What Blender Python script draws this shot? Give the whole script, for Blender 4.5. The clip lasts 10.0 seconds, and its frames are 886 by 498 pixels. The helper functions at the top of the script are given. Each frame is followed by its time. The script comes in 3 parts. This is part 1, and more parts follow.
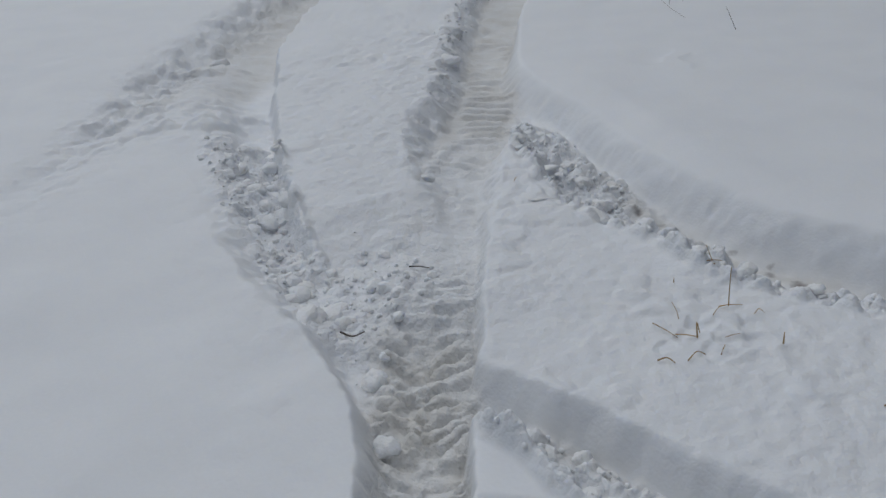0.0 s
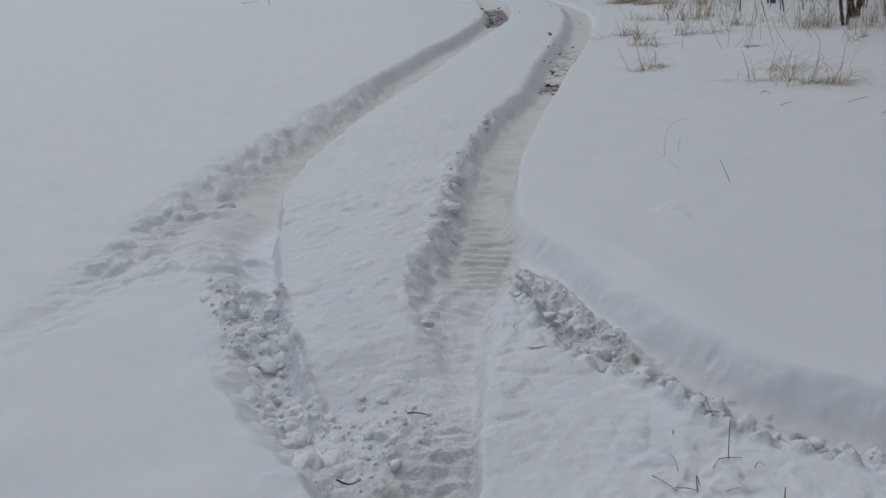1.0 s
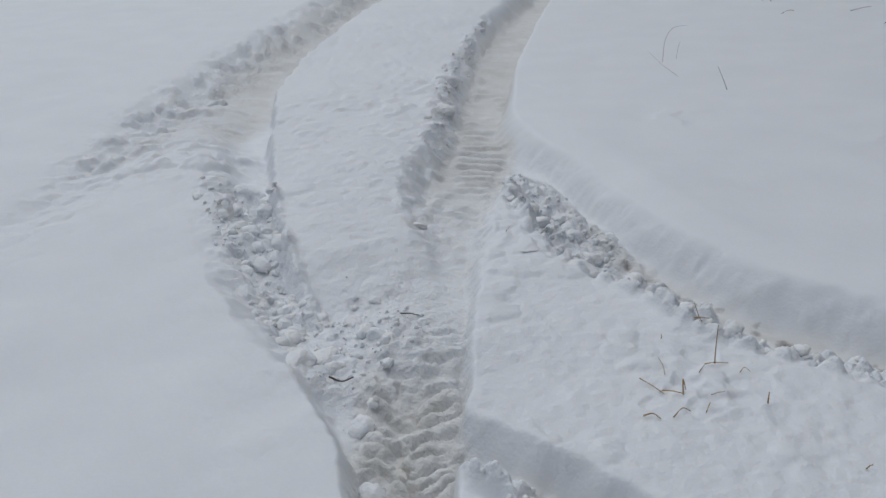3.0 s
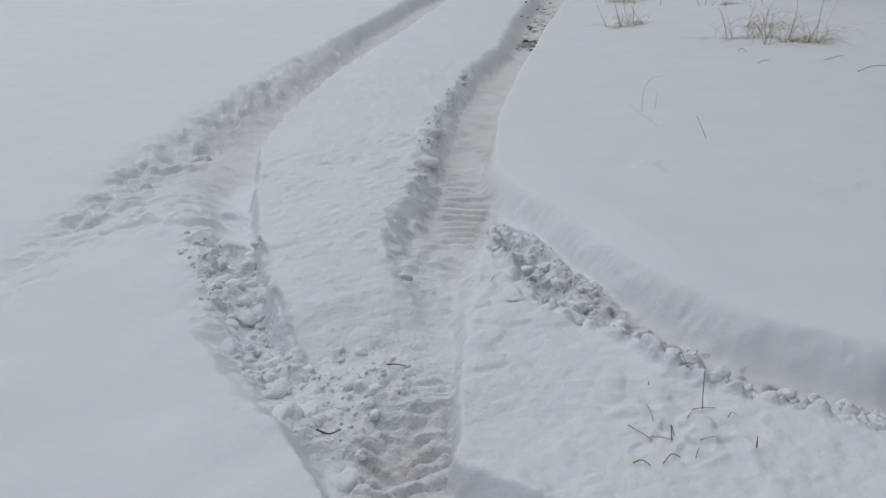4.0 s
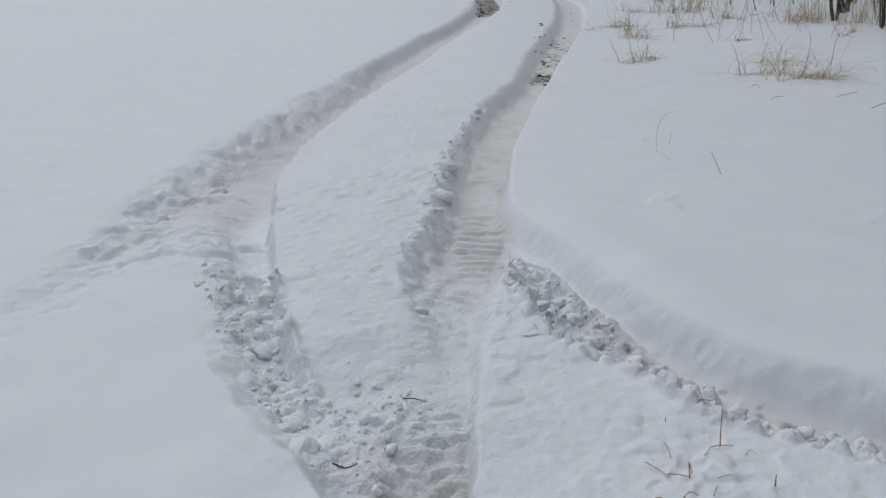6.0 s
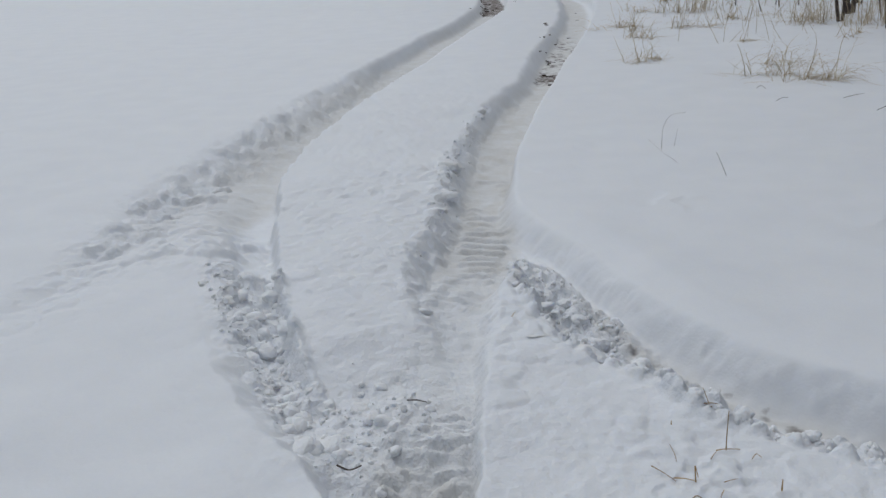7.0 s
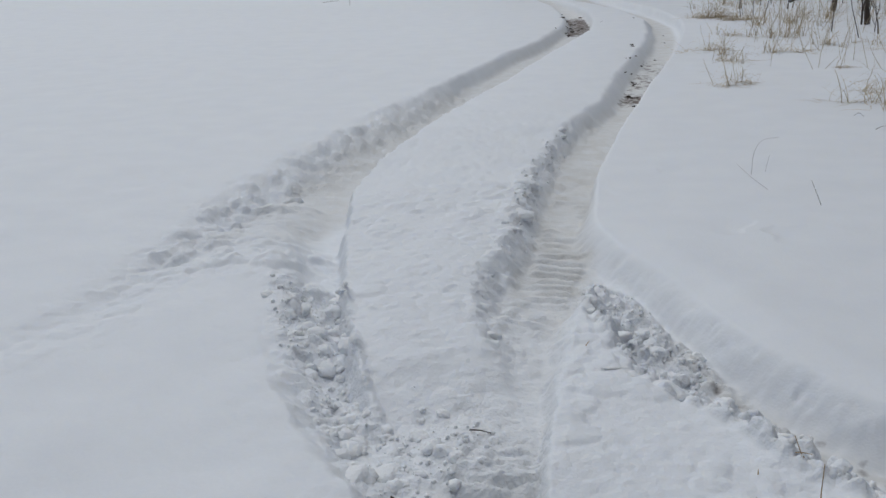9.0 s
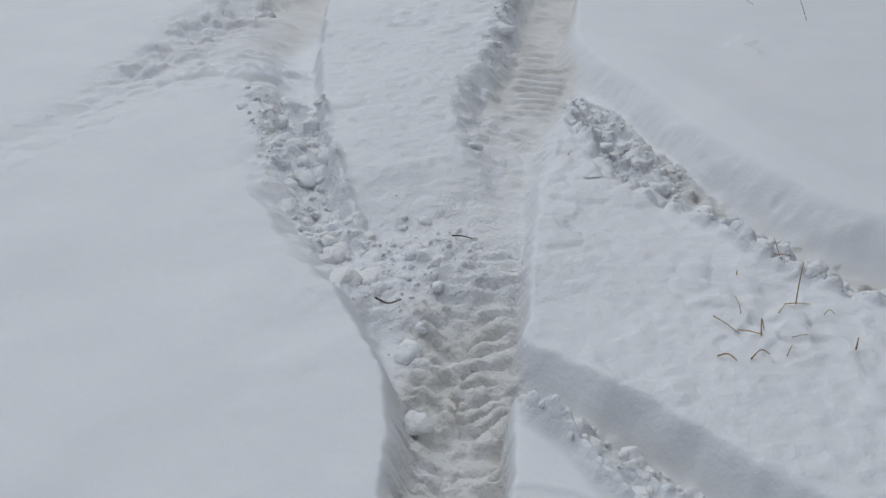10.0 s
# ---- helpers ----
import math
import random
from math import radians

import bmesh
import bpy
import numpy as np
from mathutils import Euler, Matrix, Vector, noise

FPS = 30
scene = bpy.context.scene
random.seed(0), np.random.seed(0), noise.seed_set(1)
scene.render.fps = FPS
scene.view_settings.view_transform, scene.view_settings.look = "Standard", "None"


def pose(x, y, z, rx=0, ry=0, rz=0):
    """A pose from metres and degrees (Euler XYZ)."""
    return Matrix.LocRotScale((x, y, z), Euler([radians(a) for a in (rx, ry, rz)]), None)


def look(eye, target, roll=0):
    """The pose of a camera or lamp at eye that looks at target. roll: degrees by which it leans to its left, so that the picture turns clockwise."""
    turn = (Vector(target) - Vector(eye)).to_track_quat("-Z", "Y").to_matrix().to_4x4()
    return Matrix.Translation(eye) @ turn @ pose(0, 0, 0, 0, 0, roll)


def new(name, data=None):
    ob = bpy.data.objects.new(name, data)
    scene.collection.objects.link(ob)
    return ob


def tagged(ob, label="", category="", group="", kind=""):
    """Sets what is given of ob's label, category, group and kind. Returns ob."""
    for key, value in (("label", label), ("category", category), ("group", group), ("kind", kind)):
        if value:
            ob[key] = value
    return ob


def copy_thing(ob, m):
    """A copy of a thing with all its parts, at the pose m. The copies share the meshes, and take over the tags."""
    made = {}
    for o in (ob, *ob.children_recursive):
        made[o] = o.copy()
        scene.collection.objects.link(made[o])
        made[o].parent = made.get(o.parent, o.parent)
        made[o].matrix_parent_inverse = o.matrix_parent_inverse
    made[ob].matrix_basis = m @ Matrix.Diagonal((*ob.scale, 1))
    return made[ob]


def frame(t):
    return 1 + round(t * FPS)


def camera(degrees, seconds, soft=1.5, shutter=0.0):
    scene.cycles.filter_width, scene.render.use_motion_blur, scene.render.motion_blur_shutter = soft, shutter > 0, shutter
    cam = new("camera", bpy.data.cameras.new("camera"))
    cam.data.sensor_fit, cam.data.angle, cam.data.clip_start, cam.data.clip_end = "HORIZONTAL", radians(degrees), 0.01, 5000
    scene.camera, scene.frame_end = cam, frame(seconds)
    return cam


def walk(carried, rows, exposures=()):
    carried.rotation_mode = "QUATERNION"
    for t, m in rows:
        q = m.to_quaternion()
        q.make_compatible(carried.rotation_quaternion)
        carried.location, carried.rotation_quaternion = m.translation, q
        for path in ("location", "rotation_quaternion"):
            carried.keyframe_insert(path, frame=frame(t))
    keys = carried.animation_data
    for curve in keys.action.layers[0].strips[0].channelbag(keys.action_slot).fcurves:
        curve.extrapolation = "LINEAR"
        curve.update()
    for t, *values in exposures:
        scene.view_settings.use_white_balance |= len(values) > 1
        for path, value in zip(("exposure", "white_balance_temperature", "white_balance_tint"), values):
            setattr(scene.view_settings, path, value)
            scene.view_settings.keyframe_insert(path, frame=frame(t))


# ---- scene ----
cam = camera(48.2, 10.0)
PATH = [
    (0, (0.153, 0.078, 1.505), (0.054, 1.875, 0.634), -5.7),
    (0.5, (0.156, 0.062, 1.527), (0.058, 1.917, 0.786), -5.3),
    (1, (0.156, 0.056, 1.54), (0.078, 1.958, 0.929), -4.6),
    (1.5, (0.143, 0.048, 1.52), (0.059, 1.959, 0.936), -4.4),
    (2, (0.133, 0.052, 1.49), (0.035, 1.931, 0.811), -3.3),
    (2.2, (0.125, 0.043, 1.454), (-0.004, 1.886, 0.688), -2.8),
    (3.3, (0.146, 0.054, 1.553), (0.105, 1.89, 0.759), -3.9),
    (3.5, (0.144, 0.051, 1.547), (0.111, 1.912, 0.814), -4.3),
    (4, (0.138, 0.039, 1.531), (0.106, 1.913, 0.835), -3.8),
    (4.5, (0.146, 0.038, 1.545), (0.12, 1.926, 0.885), -4.4),
    (5, (0.135, 0.029, 1.548), (0.125, 1.921, 0.9), -4.4),
    (5.5, (0.122, 0.025, 1.546), (0.086, 1.922, 0.912), -4.0),
    (7, (0.111, 0.042, 1.548), (0.054, 1.938, 0.913), -3.4),
    (7.5, (0.098, 0.062, 1.527), (0.093, 1.977, 0.95), -2.5),
    (8, (0.11, 0.1, 1.512), (0.082, 2.02, 0.95), -1.8),
    (8.5, (0.076, 0.187, 1.492), (-0.04, 2.106, 0.941), -0.8),
    (9, (0.114, 0.243, 1.48), (-0.093, 2.143, 0.89), -2.3),
    (9.5, (0.106, 0.253, 1.449), (-0.053, 2.132, 0.785), -2.9),
    (9.6, (0.106, 0.245, 1.444), (-0.034, 2.107, 0.73), -2.3),
    (10, (0.075, 0.236, 1.387), (-0.075, 2.015, 0.484), -1.7),
]
EXPOSURES = [(0.0, -0.15), (0.7, -0.14), (1.0, -0.20), (1.5, -0.02), (2.0, 0.02), (3.5, 0.08), (10.0, 0.11)]
walk(cam, [(t, look(eye, target, roll)) for t, eye, target, roll in PATH], EXPOSURES)

# ---- world and light: even overcast ----
world = bpy.data.worlds.new("overcast")
scene.world = world
world.use_nodes = True
wn, wl = world.node_tree.nodes, world.node_tree.links
sky = wn.new("ShaderNodeTexSky")
sky.sky_type, sky.sun_disc = "NISHITA", False
sky.sun_elevation, sky.sun_rotation = radians(61), radians(-27)
grey = wn.new("ShaderNodeHueSaturation")
grey.inputs["Saturation"].default_value = 0.52
wl.new(sky.outputs["Color"], grey.inputs["Color"])
back = wn["Background"]
wl.new(grey.outputs["Color"], back.inputs["Color"])
back.inputs["Strength"].default_value = 0.055
sun = new("sun", bpy.data.lights.new("sun", "SUN"))
sun.data.energy, sun.data.angle, sun.data.color = 1.22, radians(98), (0.955, 0.99, 1.0)
sun.matrix_world = look((-2.4, 4.6, 9.6), (0, 0, 0))


# ---- materials ----
def material(name, colour, rough=0.8, second=None, scale=8.0, fine=60.0, bump=0.3, depth=0.01, random_value=0.0):
    """Two scales of colour noise, relief from the same grain, and an optional spread from piece to piece."""
    m = bpy.data.materials.new(name)
    m.use_nodes = True
    n, l = m.node_tree.nodes, m.node_tree.links
    shader = n["Principled BSDF"]
    shader.inputs["Roughness"].default_value = rough
    shader.inputs["Specular IOR Level"].default_value = 0.25
    place = n.new("ShaderNodeNewGeometry")
    big, small = n.new("ShaderNodeTexNoise"), n.new("ShaderNodeTexNoise")
    for tex, size, detail in ((big, scale, 3.0), (small, fine, 4.0)):
        tex.inputs["Scale"].default_value, tex.inputs["Detail"].default_value = size, detail
        l.new(place.outputs["Position"], tex.inputs["Vector"])
    both = n.new("ShaderNodeMath")
    both.operation = "MULTIPLY_ADD"
    l.new(small.outputs["Fac"], both.inputs[0])
    both.inputs[1].default_value = 0.5
    l.new(big.outputs["Fac"], both.inputs[2])
    ramp = n.new("ShaderNodeMapRange")
    ramp.inputs["From Min"].default_value, ramp.inputs["From Max"].default_value = 0.45, 1.05
    l.new(both.outputs[0], ramp.inputs["Value"])
    mix = n.new("ShaderNodeMix")
    mix.data_type = "RGBA"
    mix.inputs["A"].default_value = (*colour, 1)
    mix.inputs["B"].default_value = (*(second or [c * 0.75 for c in colour]), 1)
    l.new(ramp.outputs["Result"], mix.inputs["Factor"])
    out = mix.outputs["Result"]
    if random_value:
        info, spread, hsv = n.new("ShaderNodeObjectInfo"), n.new("ShaderNodeMapRange"), n.new("ShaderNodeHueSaturation")
        spread.inputs["To Min"].default_value, spread.inputs["To Max"].default_value = 1 - random_value, 1 + random_value
        l.new(info.outputs["Random"], spread.inputs["Value"])
        l.new(spread.outputs["Result"], hsv.inputs["Value"])
        l.new(out, hsv.inputs["Color"])
        out = hsv.outputs["Color"]
    l.new(out, shader.inputs["Base Color"])
    if bump:
        relief = n.new("ShaderNodeBump")
        relief.inputs["Strength"].default_value, relief.inputs["Distance"].default_value = bump, depth
        l.new(both.outputs[0], relief.inputs["Height"])
        l.new(relief.outputs["Normal"], shader.inputs["Normal"])
    return m


SNOW = material("snow", (0.82, 0.838, 0.865), 0.75, (0.765, 0.785, 0.82), 3.0, 90.0, 0.35, 0.006)
CLOD = material("clod_snow", (0.88, 0.89, 0.905), 0.75, (0.83, 0.845, 0.865), 12.0, 120.0, 0.15, 0.002, 0.02)
STRAW = material("dry_straw", (0.52, 0.36, 0.17), 0.7, (0.34, 0.20, 0.08), 30.0, 200.0, 0.2, 0.001, 0.2)
GRASS = material("dry_grass", (0.60, 0.51, 0.36), 0.75, (0.42, 0.33, 0.22), 6.0, 80.0, 0.2, 0.001, 0.15)
TWIG = material("twig_bark", (0.13, 0.105, 0.09), 0.8, (0.07, 0.055, 0.05), 20.0, 200.0, 0.3, 0.002, 0.2)
BARK = material("tree_bark", (0.085, 0.07, 0.062), 0.9, (0.04, 0.033, 0.03), 6.0, 60.0, 0.8, 0.02, 0.25)
SOIL = material("wet_soil", (0.055, 0.035, 0.024), 0.7, (0.025, 0.017, 0.012), 30.0, 150.0, 0.6, 0.005)


def let_light_in(m, reach):
    """Snow scatters light inside its surface."""
    shader = m.node_tree.nodes["Principled BSDF"]
    shader.inputs["Subsurface Weight"].default_value = 0.35
    shader.inputs["Subsurface Radius"].default_value = (0.9, 1.0, 1.15)
    shader.inputs["Subsurface Scale"].default_value = reach


for m in (SNOW, CLOD):
    m.node_tree.nodes["Principled BSDF"].inputs["Roughness"].default_value = 0.55
    m.node_tree.nodes["Principled BSDF"].inputs["Specular IOR Level"].default_value = 0.5
let_light_in(SNOW, 0.010)
let_light_in(CLOD, 0.014)


def add_dirt(m):
    """Packed wheel tracks: off-white, slightly brown, with faint stains, where the ground's track value is high."""
    n, l = m.node_tree.nodes, m.node_tree.links
    shader = n["Principled BSDF"]
    clean = shader.inputs["Base Color"].links[0].from_socket
    track, stain, mul, mix = n.new("ShaderNodeAttribute"), n.new("ShaderNodeTexNoise"), n.new("ShaderNodeMath"), n.new("ShaderNodeMix")
    track.attribute_name = "track"
    stain.inputs["Scale"].default_value, stain.inputs["Detail"].default_value = 7.0, 5.0
    place = n.new("ShaderNodeNewGeometry")
    l.new(place.outputs["Position"], stain.inputs["Vector"])
    mul.operation = "MULTIPLY"
    l.new(track.outputs["Fac"], mul.inputs[0])
    l.new(stain.outputs["Fac"], mul.inputs[1])
    mix.data_type = "RGBA"
    l.new(mul.outputs[0], mix.inputs["Factor"])
    l.new(clean, mix.inputs["A"])
    mix.inputs["B"].default_value = (0.55, 0.525, 0.475, 1)
    bare, grain, cut, earth = n.new("ShaderNodeAttribute"), n.new("ShaderNodeTexNoise"), n.new("ShaderNodeMath"), n.new("ShaderNodeMix")
    bare.attribute_name = "bare"
    grain.inputs["Scale"].default_value, grain.inputs["Detail"].default_value = 11.0, 6.0
    l.new(place.outputs["Position"], grain.inputs["Vector"])
    cut.operation = "ADD"
    l.new(bare.outputs["Fac"], cut.inputs[0])
    l.new(grain.outputs["Fac"], cut.inputs[1])
    edge = n.new("ShaderNodeMapRange")
    edge.inputs["From Min"].default_value, edge.inputs["From Max"].default_value = 0.93, 1.15
    l.new(cut.outputs[0], edge.inputs["Value"])
    earth.data_type = "RGBA"
    l.new(edge.outputs["Result"], earth.inputs["Factor"])
    l.new(mix.outputs["Result"], earth.inputs["A"])
    earth.inputs["B"].default_value = (0.10, 0.068, 0.055, 1)
    l.new(earth.outputs["Result"], shader.inputs["Base Color"])


add_dirt(SNOW)


def add_grain(m, always):
    """Coarse wet grains and small clumps, strong where the snow is broken."""
    n, l = m.node_tree.nodes, m.node_tree.links
    shader = n["Principled BSDF"]
    base = shader.inputs["Normal"].links[0].from_socket
    place, broken = n.new("ShaderNodeNewGeometry"), n.new("ShaderNodeAttribute")
    broken.attribute_name = "broken"
    warp, add = n.new("ShaderNodeTexNoise"), n.new("ShaderNodeMixRGB")
    warp.inputs["Scale"].default_value, warp.inputs["Detail"].default_value = 35.0, 3.0
    l.new(place.outputs["Position"], warp.inputs["Vector"])
    add.blend_type, add.inputs[0].default_value = "ADD", 0.02
    l.new(place.outputs["Position"], add.inputs[1])
    l.new(warp.outputs["Color"], add.inputs[2])
    total = None
    for size, weight in ((38.0, 1.0), (95.0, 0.5)):
        cell, scaled = n.new("ShaderNodeTexVoronoi"), n.new("ShaderNodeMath")
        cell.feature = "SMOOTH_F1"
        cell.inputs["Scale"].default_value, cell.inputs["Smoothness"].default_value = size, 0.35
        l.new(add.outputs[0], cell.inputs["Vector"])
        scaled.operation = "MULTIPLY_ADD"
        scaled.inputs[1].default_value = -weight
        l.new(cell.outputs["Distance"], scaled.inputs[0])
        if total:
            l.new(total.outputs[0], scaled.inputs[2])
        else:
            scaled.inputs[2].default_value = 1.0
        total = scaled
    amount, relief = n.new("ShaderNodeMath"), n.new("ShaderNodeBump")
    amount.operation, amount.use_clamp = "MULTIPLY_ADD", True
    amount.inputs[1].default_value, amount.inputs[2].default_value = 0.55, always
    l.new(broken.outputs["Fac"], amount.inputs[0])
    l.new(amount.outputs[0], relief.inputs["Strength"])
    relief.inputs["Distance"].default_value = 0.012
    l.new(total.outputs[0], relief.inputs["Height"])
    l.new(base, relief.inputs["Normal"])
    l.new(relief.outputs["Normal"], shader.inputs["Normal"])


add_grain(SNOW, 0.04)
add_grain(CLOD, 0.45)


# ---- number noise ----
def hashed(i, j, seed):
    h = (i.astype(np.int64) * 374761393 + j.astype(np.int64) * 668265263 + seed * 974634777) & 0xFFFFFFFF
    h = ((h ^ (h >> 13)) * 1274126177) & 0xFFFFFFFF
    return ((h ^ (h >> 16)) & 0xFFFFFF) / float(0xFFFFFF)


def smooth(a, b, v):
    k = np.clip((v - a) / (b - a), 0.0, 1.0)
    return k * k * (3 - 2 * k)


def value_noise(x, y, seed):
    i, j = np.floor(x), np.floor(y)
    u, v = x - i, y - j
    u, v = u * u * (3 - 2 * u), v * v * (3 - 2 * v)
    a = hashed(i, j, seed) * (1 - u) + hashed(i + 1, j, seed) * u
    b = hashed(i, j + 1, seed) * (1 - u) + hashed(i + 1, j + 1, seed) * u
    return (a * (1 - v) + b * v) * 2 - 1


def fbm(x, y, size, seed, octaves=3):
    total, amp, f = 0.0, 1.0, 1.0 / size
    for k in range(octaves):
        c, s = math.cos(0.7 * k + 0.3), math.sin(0.7 * k + 0.3)
        total = total + amp * value_noise((x * c - y * s) * f, (x * s + y * c) * f, seed + k)
        amp, f = amp * 0.5, f * 2.03
    return total


def blobs(x, y, size, seed, keep=0.7):
    """Heights of a bed of rounded lumps about that size, 0 to about half their size."""
    wx = x + 0.25 * size * fbm(x, y, size * 0.6, seed + 50, 2)
    wy = y + 0.25 * size * fbm(x, y, size * 0.6, seed + 60, 2)
    gx, gy = wx / size, wy / size
    i, j = np.floor(gx), np.floor(gy)
    best = np.zeros_like(gx)
    for di in (-1, 0, 1):
        for dj in (-1, 0, 1):
            a, b = i + di, j + dj
            cx, cy = a + hashed(a, b, seed), b + hashed(a, b, seed + 1)
            r = 0.35 + 0.45 * hashed(a, b, seed + 2)
            r = np.where(hashed(a, b, seed + 3) < keep, r, 0.0)
            d2 = (gx - cx) ** 2 + (gy - cy) ** 2
            best = np.maximum(best, np.sqrt(np.maximum(r * r - d2, 0.0)))
    return best * size


# ---- wheel tracks: rims of the snow that stands between them, and their middle lines, in plan ----
def line(points, steps=14):
    p = np.array(points, float)
    p = np.vstack([2 * p[0] - p[1], p, 2 * p[-1] - p[-2]])
    out = []
    for k in range(1, len(p) - 2):
        a, b, c, d = p[k - 1:k + 3]
        for t in np.arange(steps) / steps:
            out.append(0.5 * (2 * b + (c - a) * t + (2 * a - 5 * b + 4 * c - d) * t * t + (3 * b - a - 3 * c + d) * t ** 3))
    out.append(p[-2])
    return np.array(out)


TRACK_RIGHT = line([(-0.075, -3), (-0.075, 1.0), (-0.07, 2.5), (-0.03, 3.2), (0.02, 3.9), (0.10, 4.6), (0.20, 5.2), (0.26, 6.1), (0.35, 7.2), (0.47, 8.0),
                    (0.62, 8.8), (0.90, 9.94), (1.13, 11.23), (1.57, 13.8), (1.92, 15.9), (2.17, 18.2), (2.18, 20), (1.85, 22.5), (1.05, 28), (-0.2, 34), (-2.5, 41), (-12.3, 58)])
TRACK_LEFT = line([(-3.3, -3), (-2.4, 1.5), (-2.05, 3.2), (-1.72, 4.6), (-1.45, 5.6), (-1.36, 6.4), (-1.33, 7.2), (-1.20, 8.35), (-1.05, 9.4), (-0.90, 10.2),
                   (-0.38, 12.4), (0.10, 14.9), (0.52, 17.2), (0.70, 18.8), (0.72, 20.3), (0.60, 23), (0.05, 27.5), (-1.7, 33), (-4.7, 42), (-13.7, 56.5)])
FIELD_EDGE = line([(-0.21, -3), (-0.21, 1.0), (-0.22, 1.9), (-0.25, 2.15), (-0.29, 2.35), (-0.34, 2.48), (-0.41, 2.62), (-0.53, 2.79), (-0.67, 3.0), (-0.83, 3.32),
                   (-1.02, 3.74), (-1.18, 4.2), (-1.30, 4.6), (-1.45, 5.2), (-1.6, 6.0), (-1.7, 8.0)])
FIELD_SOFT = line([(-3.2, -3), (-2.3, 1.5), (-1.95, 2.8), (-1.72, 3.4), (-1.52, 3.85), (-1.36, 4.35), (-1.25, 4.75), (-1.1, 5.2), (-0.9, 6.0)])
BANK_LEFT = line([(-3.6, -3), (-2.7, 1.5), (-2.35, 3), (-2.1, 4.3), (-2.05, 5.2), (-1.98, 6.1), (-1.93, 6.6), (-1.88, 7.1), (-1.69, 8.17), (-1.56, 8.8), (-1.42, 9.57), (-1.2, 10.51),
                  (-1.03, 11.31), (-0.78, 12.38), (-0.48, 13.79), (-0.19, 14.93), (0.16, 16.55), (0.38, 18.3), (0.46, 20), (0.34, 22.8), (-0.21, 27.7), (-2, 33.5), (-5, 42), (-14, 56)])
MOUND_LEFT = line([(-0.1, 2.5), (-0.3, 3.0), (-0.5, 3.4), (-0.59, 3.69), (-0.68, 4.0), (-0.75, 4.32), (-0.88, 4.88), (-0.95, 5.3), (-1.02, 5.77), (-1.07, 6.26), (-1.08, 6.65), (-1.06, 7.22),
                   (-1.0, 7.62), (-0.89, 8.42), (-0.78, 9.09), (-0.63, 9.97), (-0.44, 11.04), (-0.28, 11.79), (-0.05, 12.93), (0.32, 14.88), (0.74, 17.0), (0.92, 18.6), (0.98, 20.3), (0.86, 23),
                   (0.30, 27.5), (-1.4, 33), (-4.4, 42), (-13.4, 57)])
MOUND_RIGHT = line([(-0.10, 2.5), (-0.12, 3.3), (-0.14, 3.64), (-0.17, 3.88), (-0.23, 4.3), (-0.23, 4.62), (-0.16, 4.88), (-0.11, 5.17), (-0.07, 5.62), (-0.04, 6.31), (0.09, 7.34), (0.19, 7.99),
                    (0.35, 8.75), (0.60, 9.8), (0.76, 10.76), (0.93, 11.9), (1.32, 13.93), (1.62, 15.87), (1.86, 18.26), (1.84, 19.94), (1.5, 22.5), (0.7, 27.5), (-0.6, 33.5), (-3, 41), (-12.6, 57.5)])
RIM_OUTER = line([(-12, 59), (-2, 42), (0.2, 34.5), (1.4, 28.5), (2.2, 22.5), (2.5, 19.5), (2.35, 17.3), (2.09, 15.66), (1.81, 14.1), (1.33, 11.51), (1.04, 9.87), (0.88, 9.06), (0.70, 8.12),
                  (0.58, 7.35), (0.47, 6.7), (0.42, 6.07), (0.40, 5.54), (0.43, 5.2), (0.50, 4.93), (0.58, 4.70), (0.66, 4.46), (0.74, 4.16), (0.82, 3.9), (0.90, 3.73), (0.98, 3.57), (1.11, 3.36),
                  (1.24, 3.23), (1.38, 3.11), (1.53, 2.98), (2.2, 2.55), (4, 1.8), (7, 0.8)])
STRIP_LEFT = line([(0.07, 2.2), (0.09, 2.5), (0.10, 2.8), (0.11, 3.02), (0.13, 3.25), (0.16, 3.6), (0.18, 3.84), (0.21, 4.05), (0.27, 4.25), (0.40, 4.5)])
STRIP_TOP = line([(0.28, 4.5), (0.35, 4.0), (0.44, 3.6), (0.52, 3.44), (0.66, 3.25), (0.76, 3.09), (0.82, 2.95), (0.90, 2.85), (0.99, 2.78), (1.10, 2.69), (1.23, 2.6), (1.35, 2.51), (2.0, 2.12), (4, 1.35), (7, 0.3)])
STRIP_BOTTOM = line([(-0.1, 2.62), (0.06, 2.52), (0.2, 2.39), (0.30, 2.29), (0.38, 2.22), (0.50, 2.10), (0.65, 1.94), (1.0, 1.62), (1.8, 1.1), (6, -0.6)])
BLOCK_TOP = line([(-0.1, 2.24), (0.06, 2.17), (0.12, 2.11), (0.19, 2.04), (0.24, 1.95), (0.30, 1.84), (0.55, 1.55), (1.0, 1.15), (1.8, 0.65), (6, -1.1)])


